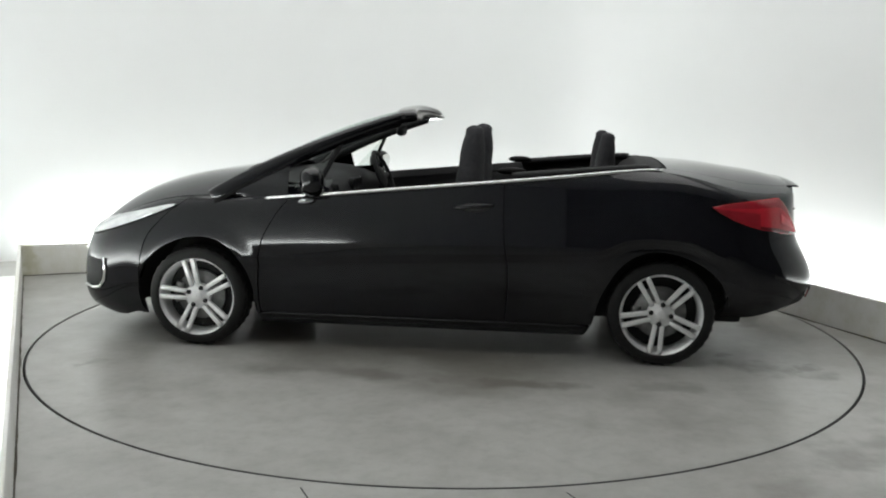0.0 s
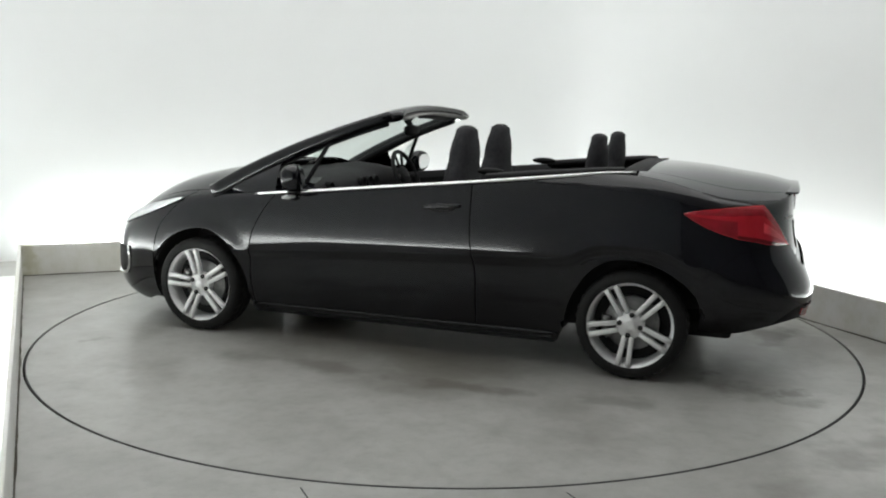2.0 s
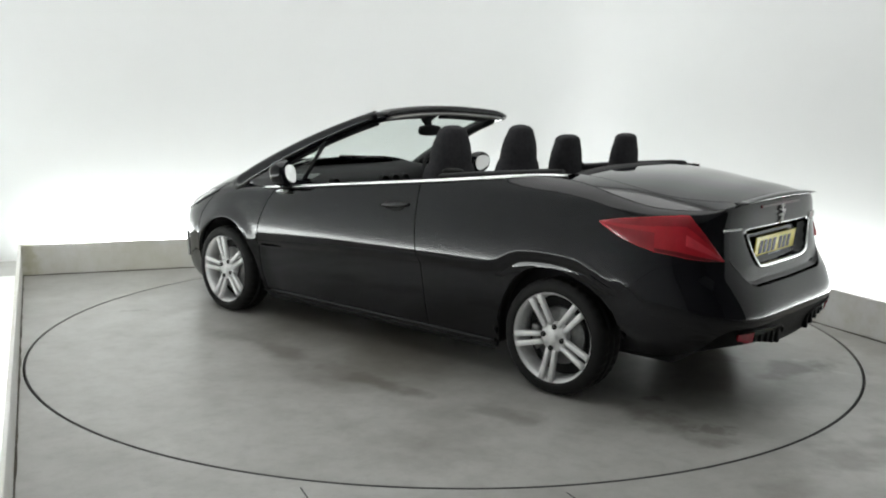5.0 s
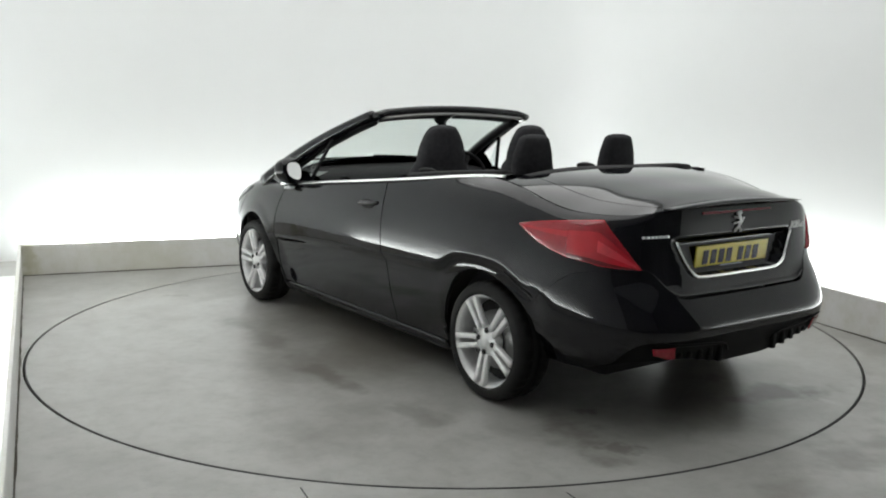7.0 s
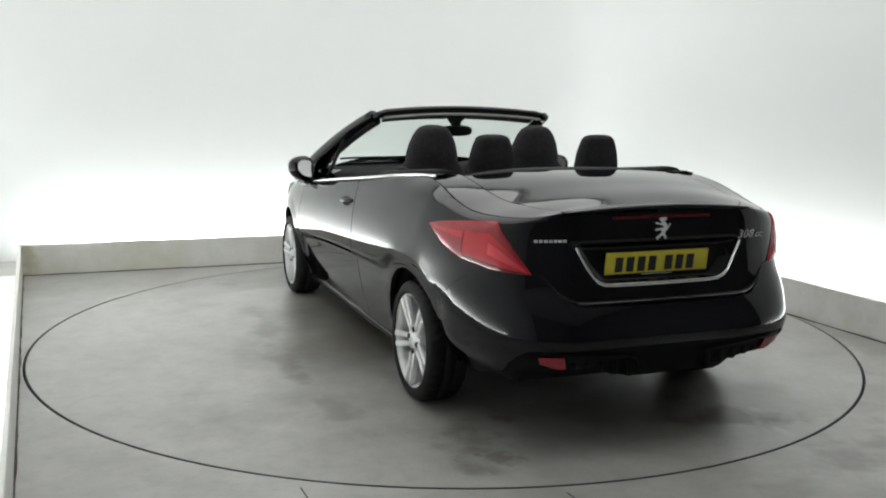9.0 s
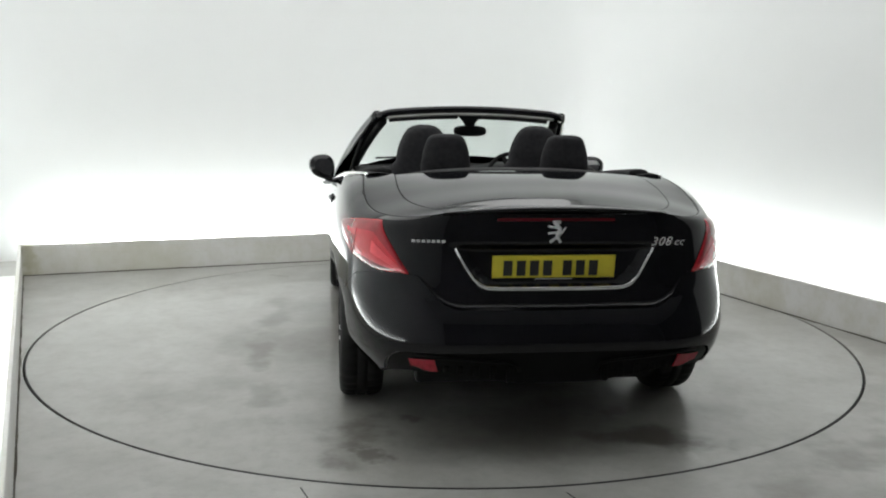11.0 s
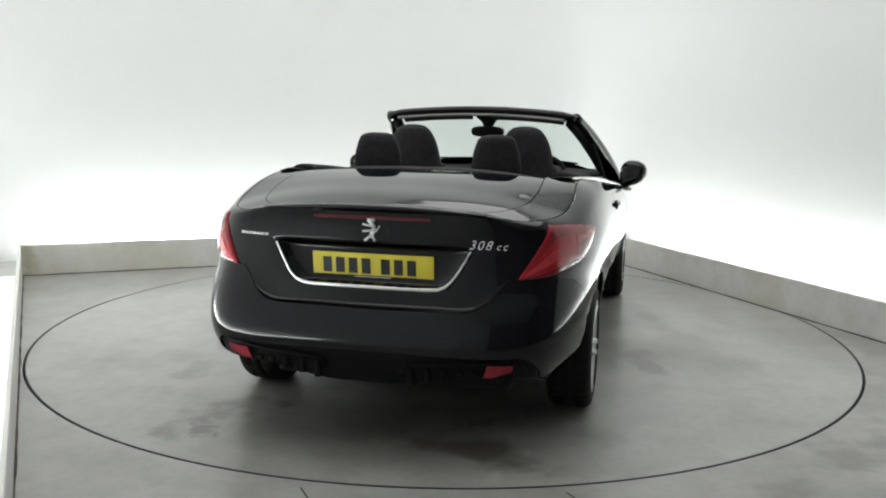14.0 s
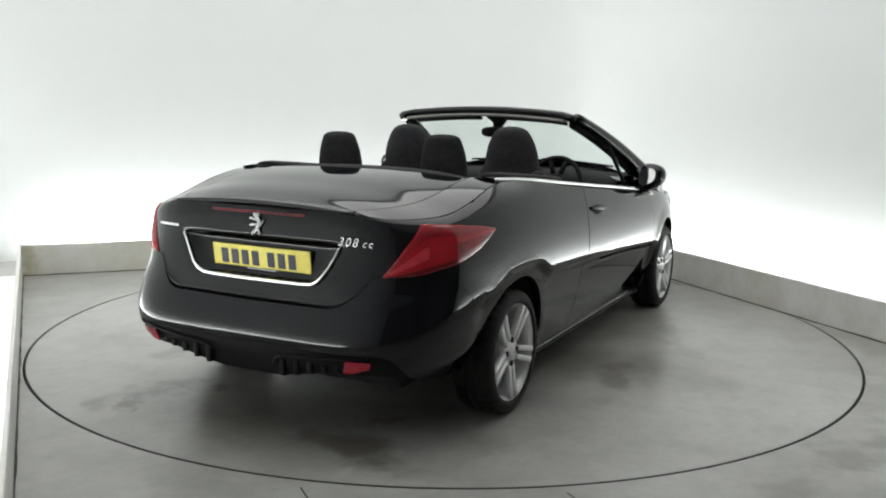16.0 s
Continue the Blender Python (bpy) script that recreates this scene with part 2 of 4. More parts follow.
def build_booth():
    # floor: one sheet round the turntable's hole
    bm = bmesh.new()
    k = 128
    inner, lip, outer = [], [], []
    for j in range(k):
        a = 2 * math.pi * j / k
        c, s = math.cos(a), math.sin(a)
        inner.append(bm.verts.new(((R_TABLE + 0.011) * c, (R_TABLE + 0.011) * s, 0)))
        lip.append(bm.verts.new(((R_TABLE + 0.011) * c, (R_TABLE + 0.011) * s, -0.05)))
        m = 9.0 / max(abs(c), abs(s))
        outer.append(bm.verts.new((m * c, m * s, 0)))
    for j in range(k):
        q = (j + 1) % k
        bm.faces.new((inner[j], inner[q], outer[q], outer[j]))
        bm.faces.new((lip[j], lip[q], inner[q], inner[j]))
    tagged(part("floor", bm, M_FLOOR, smooth=False), "grey painted concrete floor with scuffs and stains", "floor", kind="structure")
    bm = bmesh.new()
    bmesh.ops.create_circle(bm, cap_ends=True, segments=96, radius=R_TABLE + 0.05)
    bmesh.ops.translate(bm, verts=bm.verts, vec=(0, 0, -0.05))
    tagged(part("turntable_pit", bm, M_SLOT, smooth=False), "dark pit under the turntable", "pit", kind="structure")
    # short seams in the paint outside the disc
    for (x0, y0), (x1, y1) in (((-0.53, -2.502), (-0.44, -2.70)), ((0.47, -2.51), (0.56, -2.70))):
        bm = bmesh.new()
        tube(bm, [(x0, y0, 0.0005), (x1, y1, 0.0005)], 0.006, 0.002, k=6)
        tagged(part("floor_joint", bm, M_SLOT), "thin dark joint in the grey floor", "joint", kind="structure")
    # kerbs
    for name, p, q in (("kerb_left", KL0, KL), ("kerb_back", KL, KR), ("kerb_right", KR, KR1)):
        d = (q - p).normalized()
        out = Vector((-d.y, d.x))
        ext = 0.022 if name == "kerb_back" else 0.0
        a, b = p - d * ext, q + d * ext
        if name == "kerb_left":
            b = b - d * 0.002
        if name == "kerb_right":
            a = a + d * 0.002
        bm = bmesh.new()
        n = 24
        ring = []
        for i in range(n + 1):
            c = a + (b - a) * i / n
            wob = 0.0015 * math.sin(i * 1.7)
            prof = [(0.0, 0.0), (0.0, 0.252 + wob), (0.003, 0.255 + wob), (0.019, 0.255 + wob), (0.022, 0.252), (0.022, 0.0)]
            ring.append([bm.verts.new((c.x + out.x * o, c.y + out.y * o, z)) for o, z in prof])
        for r0, r1 in zip(ring, ring[1:]):
            for j in range(5):
                bm.faces.new((r0[j], r0[j + 1], r1[j + 1], r1[j]))
        bm.faces.new(ring[0])
        bm.faces.new(ring[-1])
        tagged(part(name, bm, M_KERB, smooth=False), "low off-white painted kerb hiding the uplights", "kerb", kind="structure")
    # white bed added to brighten the troughs; the dirty seam at the kerbs' feet
    for name, p, q in (("trough_bed_left", KL0, KL), ("trough_bed_back", KL, KR), ("trough_bed_right", KR, KR1)):
        d = (q - p).normalized()
        out = Vector((-d.y, d.x))
        bm = bmesh.new()
        c = [p + out * 0.024, q + out * 0.024, q + out * 0.70, p + out * 0.70]
        lo = [bm.verts.new((v.x, v.y, 0.0)) for v in c]
        hi = [bm.verts.new((v.x, v.y, 0.006)) for v in c]
        bm.faces.new(hi)
        for i in range(4):
            bm.faces.new((lo[i], lo[(i + 1) % 4], hi[(i + 1) % 4], hi[i]))
        tagged(part(name, bm, M_WALL, smooth=False), "white painted bed added to brighten the light trough", "floor", kind="structure")
        bm = bmesh.new()
        rnd = random.Random(len(name))
        pts = [p.lerp(q, i / 60) for i in range(61)]
        tube(bm, [(v.x - out.x * 0.004, v.y - out.y * 0.004, 0.002) for v in pts], [0.006 + 0.012 * rnd.random() ** 2 for v in pts], [0.006 + 0.006 * rnd.random() for v in pts], k=6)
        tagged(part("seam_" + name.split("_")[2], bm, M_GRIME, smooth=False), "grimy dark seam along the foot of the kerb", "joint", kind="structure")
    # backdrop: one curved sheet behind the kerbs, with round corners
    OFF = 0.78
    d1, d2, d3 = (KL - KL0).normalized(), (KR - KL).normalized(), (KR1 - KR).normalized()
    o1, o2, o3 = (Vector((-d.y, d.x)) for d in (d1, d2, d3))

    def meet(p, d, q, e):
        t = ((q.x - p.x) * e.y - (q.y - p.y) * e.x) / (d.x * e.y - d.y * e.x)
        return p + d * t
    c1 = meet(KL0 + o1 * OFF, d1, KL + o2 * OFF, d2)
    c2 = meet(KL + o2 * OFF, d2, KR + o3 * OFF, d3)
    pts = [KL0 + o1 * OFF - d1 * 4.1]
    for c, da, db in ((c1, d1, d2), (c2, d2, d3)):
        r = 0.7
        a, b = c - da * r, c + db * r
        for i in range(13):
            t = i / 12
            pts.append(a * (1 - t) ** 2 + c * 2 * t * (1 - t) + b * t * t)
    pts.append(KR1 + o3 * OFF + d3 * 0.3)
    bm = bmesh.new()
    rows = []
    levels = [0.0, 0.3, 1.0, 2.0, 3.0, 4.0, 4.7]
    n = len(pts)
    for z in levels:
        rows.append([(p.x, p.y, z) for p in pts])
    grid(bm, rows)
    back = []
    for z in levels:
        line = []
        for i, p in enumerate(pts):
            t = (pts[min(i + 1, n - 1)] - pts[max(i - 1, 0)]).normalized()
            line.append((p.x - t.y * 0.08, p.y + t.x * 0.08, z))
        back.append(line)
    grid(bm, back)
    tagged(part("wall_backdrop", bm, M_WALL), "seamless white studio backdrop with rounded corners, lit from below", "wall", kind="structure")
    # the walls that close the entrance behind the camera
    for name, x0, x1, y0, y1 in (("wall_south", -6.0, 6.0, -8.1, -8.0), ("wall_west", -6.1, -6.0, -8.0, 4.5), ("wall_east", 6.0, 6.1, -8.0, 4.5), ("wall_north", -6.0, 6.0, 4.5, 4.6)):
        bm = bmesh.new()
        box(bm, x0, x1, y0, y1, 0, 4.7)
        tagged(part(name, bm, M_DARK, smooth=False), "plain grey studio wall", "wall", kind="structure")
    bm = bmesh.new()
    box(bm, -6.0, 6.0, -8.0, 4.5, 4.7, 4.8)
    tagged(part("ceiling", bm, M_CEIL, smooth=False), "plain white studio ceiling", "ceiling", kind="structure")


def build_turntable():
    root = new("turntable")
    tagged(root, "large round grey painted turntable, stained, car shade painted on, flush with the floor", "turntable")
    k = 160
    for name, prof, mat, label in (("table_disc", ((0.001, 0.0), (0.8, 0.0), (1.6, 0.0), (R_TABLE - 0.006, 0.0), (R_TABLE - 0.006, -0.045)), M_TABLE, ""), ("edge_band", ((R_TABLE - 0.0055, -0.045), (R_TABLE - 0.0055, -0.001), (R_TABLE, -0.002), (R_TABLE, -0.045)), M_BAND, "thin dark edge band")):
        bm = bmesh.new()
        rings = []
        for r, z in prof:
            rings.append([bm.verts.new((r * math.cos(2 * math.pi * j / k), r * math.sin(2 * math.pi * j / k), z)) for j in range(k)])
        for r0, r1 in zip(rings, rings[1:]):
            for j in range(k):
                bm.faces.new((r0[j], r0[(j + 1) % k], r1[(j + 1) % k], r1[j]))
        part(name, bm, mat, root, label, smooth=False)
    return root


# ---- the car: x forward from the rear axle, y to its left, z up ----
XC, HUB_Z, FRONT = 1.35, 0.285, 2.68
R_TYRE = 0.295
NR, NF = 5.5, 4.7
XR = [(0.08, -0.62), (0.14, -0.76), (0.21, -0.83), (0.30, -0.866), (0.36, -0.883), (0.42, -0.897), (0.46, -0.901), (0.50, -0.893), (0.56, -0.868), (0.62, -0.835), (0.68, -0.800), (0.76, -0.782), (0.86, -0.772), (0.95, -0.768), (1.05, -0.75)]
XF = [(0.06, 3.38), (0.10, 3.52), (0.16, 3.595), (0.23, 3.62), (0.34, 3.61), (0.48, 3.58), (0.60, 3.53), (0.68, 3.46), (0.80, 3.29), (0.9, 3.1), (1.05, 2.9)]
HALF = [(0.08, 0.76), (0.14, 0.81), (0.22, 0.842), (0.35, 0.885), (0.50, 0.915), (0.62, 0.924), (0.69, 0.9225), (0.77, 0.916), (0.86, 0.902), (0.94, 0.883), (1.0, 0.866), (1.06, 0.832), (1.12, 0.78)]
BELT = [(-0.78, 0.985), (-0.75, 0.98), (-0.71, 0.962), (-0.62, 0.955), (-0.45, 0.965), (-0.3, 1.0), (-0.15, 1.04), (0.0, 1.065), (0.15, 1.07), (0.3, 1.06), (0.56, 1.03), (0.87, 1.0), (1.19, 0.97), (1.5, 0.94), (1.83, 0.908), (2.25, 0.880), (2.5, 0.882), (2.8, 0.862), (3.0, 0.820), (3.15, 0.768), (3.3, 0.708), (3.42, 0.668), (3.5, 0.65), (3.56, 0.64)]
CREASE = [(-0.4, 0.58), (-0.28, 0.625), (-0.18, 0.68), (-0.05, 0.705), (0.1, 0.708), (0.2, 0.695), (0.3, 0.645), (0.38, 0.622), (0.9, 0.602), (1.3, 0.586), (1.6, 0.571), (1.9, 0.551), (2.3, 0.526), (2.6, 0.52)]


LID_EDGE = [(0.0, 0.592), (0.40, 0.596), (0.44, 0.602), (0.49, 0.628), (0.53, 0.68), (0.575, 0.728)]


def flow(phi, z, side=1, off=0.0):
    """A point of the car's flank, tail or nose. phi: 0 at the tail's middle, 90 degrees amidships, 180 at the nose."""
    c, s = math.cos(phi), max(0.0, math.sin(phi))
    b = smooth_table(HALF, z)
    if c >= 0:
        x = XC - (XC - smooth_table(XR, z)) * c ** (2 / NR)
        y = b * s ** (2 / NR)
    else:
        x = XC + (smooth_table(XF, z) - XC) * (-c) ** (2 / NF)
        y = b * s ** (2 / NF)
    inside = step(0.35, 0.75, y)
    zc = smooth_table(CREASE, x)
    lo = step(-0.46, -0.30, x) * (1 - step(2.28, 2.42, x))
    if z < zc:
        y += inside * lo * -0.030 * step(-0.004, 0.055, zc - z)
    # rounded shoulder beside bonnet and boot
    zb = smooth_table(BELT, x)
    t = min(1.0, max(0.0, (z - zb + 0.075) / 0.075))
    y -= (1 - step(0.05, 0.35, x) + step(2.1, 2.5, x)) * step(0.3, 0.7, y) * 0.055 * (1 - math.sqrt(max(0.0, 1 - t * t)))
    for hx in (0.0, FRONT):
        d = math.hypot(x - hx, z - HUB_Z)
        y += inside * (0.004 if hx == 0 else 0.009) * (1 - step(0.37, 0.47, d)) * step(0.25, 0.36, d)
    if x < -0.25:
        y -= 0.07 * step(0.0, 0.22, 0.42 - z) * step(0.25, 0.38, -x) * step(0.3, 0.7, y)
    # the recess for the number plate
    if x < 0 and y < 0.6:
        e = lerp_table([(0.66, 0.31), (0.70, 0.335), (0.76, 0.385), (0.84, 0.43)], z)
        x += 0.04 * (1 - step(e - 0.05, e, y)) * step(0.668, 0.69, z) * (1 - step(0.825, 0.86, z))
    if x < 0 and y < 0.6 and z > 0.58:
        bt = lerp_table(LID_EDGE, y)
        x += 0.04 * step(0.0, 0.012, z - bt) * (1 - step(0.58, 0.70, z)) * (1 - step(0.42, 0.57, y))
    p = Vector((x, y, 0))
    if off:
        q = Vector(((x - XC) / 2.1 ** 2 * abs((x - XC) / 2.1) ** 3, y / 0.9 ** 2 * (y / 0.9) ** 3, 0))
        if q.length > 0:
            p += q.normalized() * off
    return Vector((p.x, p.y * side, z))


def phi_x(x, z=0.55):
    if x <= XC:
        return math.acos(min(1.0, ((XC - x) / (XC - smooth_table(XR, z))) ** (NR / 2)))
    return math.pi - math.acos(min(1.0, ((x - XC) / (smooth_table(XF, z) - XC)) ** (NF / 2)))


def phi_y(y, z=0.55, nose=False):
    n = NF if nose else NR
    a = math.asin(min(1.0, (y / smooth_table(HALF, z)) ** (n / 2)))
    return math.pi - a if nose else a


def spread(a, b, n):
    return [a + (b - a) * i / n for i in range(n + 1)]


def arch_low(x, base):
    """The lower edge of the flank: the sill, and the wheel arches."""
    for hx, r in ((0.0, 0.352), (FRONT, 0.362)):
        d = abs(x - hx)
        if d < r:
            return max(base, HUB_Z + math.sqrt(r * r - d * d))
    return base


def skin(name, cols, low, high, rows, mat, parent, off=0.0, label="", fold=0.006, crease=False):
    """A body panel: cols are (phi, side) pairs; low and high give its edges from the column's place."""
    bm = bmesh.new()
    pts, back = [], []
    for i in range(rows + 1):
        a, b = [], []
        for phi, s in cols:
            q = flow(phi, 0.55)
            z0, z1 = low(q.x, q.y, phi), high(q.x, q.y, phi)
            z = z0 + (z1 - z0) * i / rows
            zc = smooth_table(CREASE, q.x)
            if crease:
                h = rows // 2
                zc = max(zc, z0 + 0.03)
                z = z0 + (zc - 0.020 - z0) * (i / (h - 2)) ** 0.7 if i <= h - 2 else zc - 0.009 if i == h - 1 else zc + (z1 - zc) * ((i - h) / (rows - h)) ** 1.3
            a.append(flow(phi, z, s, off))
            b.append(flow(phi, z, s, off - fold))
        pts.append(a)
        back.append(b)
    grid(bm, pts, back if fold else None)
    return part(name, bm, mat, parent, label)


def flank(xs, side):
    return [(phi_x(x), side) for x in xs]


def wrap(cols):
    """The same columns on both sides, from the right over the middle to the left."""
    return [(p, -1) for p, s in reversed(cols)] + [(p, 1) for p, s in cols[1:]]


def arch_xs(x0, x1):
    """Stations from x0 to x1, close together at the ends of the arches."""
    xs = set(spread(x0, x1, max(4, int(abs(x1 - x0) / 0.045))))
    for hx, r in ((0.0, 0.352), (FRONT, 0.362)):
        for d in (-1, 1):
            for e in (-0.0015, 0.0015, 0.004, 0.009, 0.018, 0.032, 0.05):
                x = hx + d * (r - e)
                if min(x0, x1) < x < max(x0, x1):
                    xs.add(x)
    return sorted(xs)


def bend(n=7):
    """Columns round the tail's corner, between its back and its flank."""
    a, b = phi_y(0.74), phi_x(-0.50)
    return [a + (b - a) * i / n for i in range(1, n)]


TAIL_YS = [0.0, 0.06, 0.12, 0.18, 0.24, 0.28, 0.31, 0.34, 0.37, 0.40, 0.43, 0.46, 0.50, 0.54, 0.57]


def belt(x):
    return smooth_table(BELT, x)


def top_edge(x):
    """Where the flank's upper edge lies at station x."""
    z = belt(x)
    phi = phi_x(x, z)
    p = flow(phi, z)
    return p.y, z


def edge_height(phi):
    """The flank's upper edge on one of its columns."""
    z = 0.95
    for _ in range(10):
        z = belt(flow(phi, z).x)
    return z - 0.001


CROWN = [(-0.79, 1.004), (-0.74, 1.016), (-0.63, 1.042), (-0.46, 1.066), (-0.3, 1.088), (-0.13, 1.10), (0.1, 1.105)]
HOOD = [(2.2, 1.05), (2.45, 1.035), (2.63, 1.008), (2.81, 0.982), (3.0, 0.942), (3.18, 0.882), (3.32, 0.806), (3.42, 0.73), (3.48, 0.68), (3.52, 0.655)]


def roof_row(x, crown, f0, f1, n, power, lift=0.0):
    ye, ze = top_edge(x)
    zc = smooth_table(crown, x)
    line = []
    for i in range(n + 1):
        f = f0 + (f1 - f0) * i / n
        z = ze + (zc - ze) * max(0.0, 1 - abs(f) ** power)
        line.append(Vector((x, f * ye, z + lift)))
    return line


def top_panel(name, xs, crown, f0, f1, n, power, mat, parent, label=""):
    bm = bmesh.new()
    rows = [roof_row(x, crown, f0, f1, n, power) for x in xs]
    fold = [roof_row(x, crown, f0, f1, n, power, -0.014) for x in xs]
    grid(bm, rows, fold)
    return part(name, bm, mat, parent, label)


def build_body(car):
    def sill(x, y, phi):
        return arch_low(x, 0.135)

    def top(x, y, phi):
        return edge_height(phi)
    # the inner shell under the panels' joints
    doors = {}
    xs = arch_xs(-0.345, 3.1)
    for s in (1, -1):
        skin("inner_shell", flank(xs, s), sill, top, 8, M_UNDER, car, off=-0.02, fold=0)
        # doors, wings and quarters
        doors[s] = skin("door", flank(spread(0.868, 2.288, 40), s), lambda x, y, p: 0.192, top, 40, M_PAINT, car, crease=True)
        skin("front_wing", flank(arch_xs(2.296, 3.02), s), lambda x, y, p: arch_low(x, 0.192 if x < FRONT else 0.30), top, 34, M_PAINT, car, crease=True)
        skin("rear_quarter", flank(arch_xs(-0.350, 0.860), s), lambda x, y, p: arch_low(x, 0.192 if x > 0 else 0.40), top, 40, M_PAINT, car, crease=True)
        skin("sill_panel", flank(spread(0.36, 2.312, 40), s), lambda x, y, p: 0.125, lambda x, y, p: 0.188, 4, M_PAINT, car, off=0.004)
        bm = bmesh.new()
        tube(bm, [flow(phi_x(x), 0.183, s, -0.002) for x in spread(0.37, 2.30, 40)], 0.026, 0.018, k=10)
        part("sill_edge", bm, M_PAINT, car)
        # the corner between quarter and tail, above the bumper
        cols = [(phi_y(y), s) for y in spread(0.5705, 0.74, 8)] + [(p, s) for p in bend()] + [(phi_x(x), s) for x in spread(-0.50, -0.3502, 5)]
        skin("rear_corner", cols, lambda x, y, p: bumper_top(p) + 0.0015, top, 24, M_PAINT, car)

    tail = [(phi_y(y), 1) for y in TAIL_YS] + [(phi_y(y), 1) for y in spread(0.60, 0.74, 6)] + [(p, 1) for p in bend()] + [(phi_x(x), 1) for x in spread(-0.50, -0.349, 5)]
    tail_bumper = skin("rear_bumper", wrap(tail), lambda x, y, p: bumper_low(x, y), lambda x, y, p: bumper_top(p), 18, M_PAINT, car)
    skin("rear_diffuser", wrap(tail), lambda x, y, p: bumper_foot(x, y), lambda x, y, p: bumper_low(x, y) - 0.004, 10, M_PLASTIC, car, off=-0.014, label="matt black lower bumper valance")
    for s in (1, -1):
        # channels moulded into the valance, with upright fins
        bm = bmesh.new()
        tube(bm, [flow(phi_y(y, z), z, s, -0.002) for y, z in ((0.16, 0.345), (0.175, 0.372), (0.21, 0.386), (0.30, 0.394), (0.40, 0.402), (0.50, 0.41), (0.60, 0.42))], 0.014, 0.012, k=8)
        part("valance_ridge", bm, M_PLASTIC, car)
        for y in (0.20, 0.27, 0.34, 0.41, 0.47):
            bm = bmesh.new()
            z1 = bumper_foot(-0.85, y)
            q = flow(phi_y(y, 0.34), 0.34, s, -0.01)
            box(bm, q.x - 0.010, q.x + 0.09, q.y - 0.013, q.y + 0.013, z1 + 0.004, 0.37, 0.006)
            part("valance_fin", bm, M_PLASTIC, car)
    lid = [(phi_y(y), 1) for y in TAIL_YS]
    skin("boot_lid_face", wrap(lid), lambda x, y, p: bumper_top(p) + 0.006, lambda x, y, p: edge_height(p) - 0.004, 44, M_PAINT, car)
    nose = [(phi_y(y, nose=True), 1) for y in [0.0, 0.1, 0.2, 0.3, 0.4, 0.5, 0.58, 0.64]] + [(phi_x(x), 1) for x in (3.36, 3.3, 3.24, 3.18, 3.12, 3.06, 3.028)]
    skin("front_bumper", wrap(nose), lambda x, y, p: 0.10 + 0.05 * step(3.3, 3.04, x), lambda x, y, p: edge_height(p) - 0.003, 30, M_PAINT, car)

    # bonnet and boot
    top_panel("bonnet", spread(2.36, 3.10, 18) + [3.16, 3.22, 3.28, 3.34, 3.39, 3.43, 3.46, 3.48], HOOD, -0.996, 0.996, 40, 3.2, M_PAINT, car)
    lidx = [-0.762, -0.755, -0.74, -0.72, -0.69] + spread(-0.65, -0.02, 16)
    edge = 0.80
    top_panel("boot_lid", lidx, CROWN, -edge, edge, 48, 2.4, M_PAINT, car)
    for s in (1, -1):
        f0, f1 = (edge + 0.006, 0.998)
        top_panel("deck_shoulder", [-0.745, -0.73, -0.70, -0.67] + spread(-0.63, 0.04, 16), CROWN, s * f0, s * f1, 12, 2.4, M_PAINT, car)
    # the lip at the end of the boot lid, and the third brake light under it
    bm = bmesh.new()
    ys = spread(-0.47, 0.47, 28)
    pts = []
    for y in ys:
        q = flow(phi_y(abs(y), 0.985), 0.985, 1 if y >= 0 else -1)
        pts.append((q.x - 0.002, y, 0.984 + 0.016 * (1 - (y / 0.47) ** 2)))
    tube(bm, pts, 0.066, [0.006 + 0.018 * (1 - abs(y / 0.47) ** 3) for y in ys], k=10, power=2.6)
    part("boot_lip", bm, M_PAINT, car)
    skin("brake_light", wrap([(phi_y(y), 1) for y in spread(0, 0.26, 8)]), lambda x, y, p: 0.950, lambda x, y, p: 0.962, 2, M_REDDARK, car, off=0.006, label="thin dark red third brake light")

    # tail lamps
    for s in (1, -1):
        build_tail_lamp(car, s)
        build_head_lamp(car, s)
        skin("reflector", [(phi_y(y), s) for y in spread(0.525, 0.63, 6)], lambda x, y, p: 0.348 + 0.022 * step(0.56, 0.63, y), lambda x, y, p: 0.402, 3, M_REDMID, car, off=0.003, label="small red rear reflector")
    # chrome round the number plate
    bm = bmesh.new()
    half = [(0.0, 0.672), (0.12, 0.672), (0.24, 0.673), (0.29, 0.676), (0.32, 0.69), (0.345, 0.715), (0.37, 0.752), (0.395, 0.795), (0.418, 0.838)]
    line = [(-y, z) for y, z in reversed(half)] + half[1:]
    pts = []
    for y, z in line:
        q = flow(phi_y(abs(y), z), z, 1 if y >= 0 else -1, 0.004)
        pts.append((min(q.x, -0.778 + 0.06 * abs(y) ** 2), y, z))
    w = [0.018 if abs(y) < 0.34 else 0.012 for y, z in line]
    tube(bm, pts, 0.016, w, up=(0, 0, 1), k=8, power=3)
    part("chrome_trim", bm, M_CHROME, car, "chrome strip below the number plate")
    # number plate with unreadable bars
    plate = part("number_plate", plate_mesh(), M_YELLOW, car, "yellow rear number plate", smooth=False)
    for i, y in enumerate((0.196, 0.140, 0.084, 0.028, -0.056, -0.112, -0.168)):
        bm = bmesh.new()
        box(bm, -0.0065, -0.004, y - 0.019, y + 0.019, -0.033, 0.033, 0.001)
        part("plate_bar", bm, M_BLACK, plate, smooth=False)
    bm = bmesh.new()
    box(bm, -0.0065, -0.004, -0.08, 0.08, -0.0525, -0.045, 0.001)
    part("plate_strip", bm, M_SILVER, plate, "small pale strip with unreadable print", smooth=False)
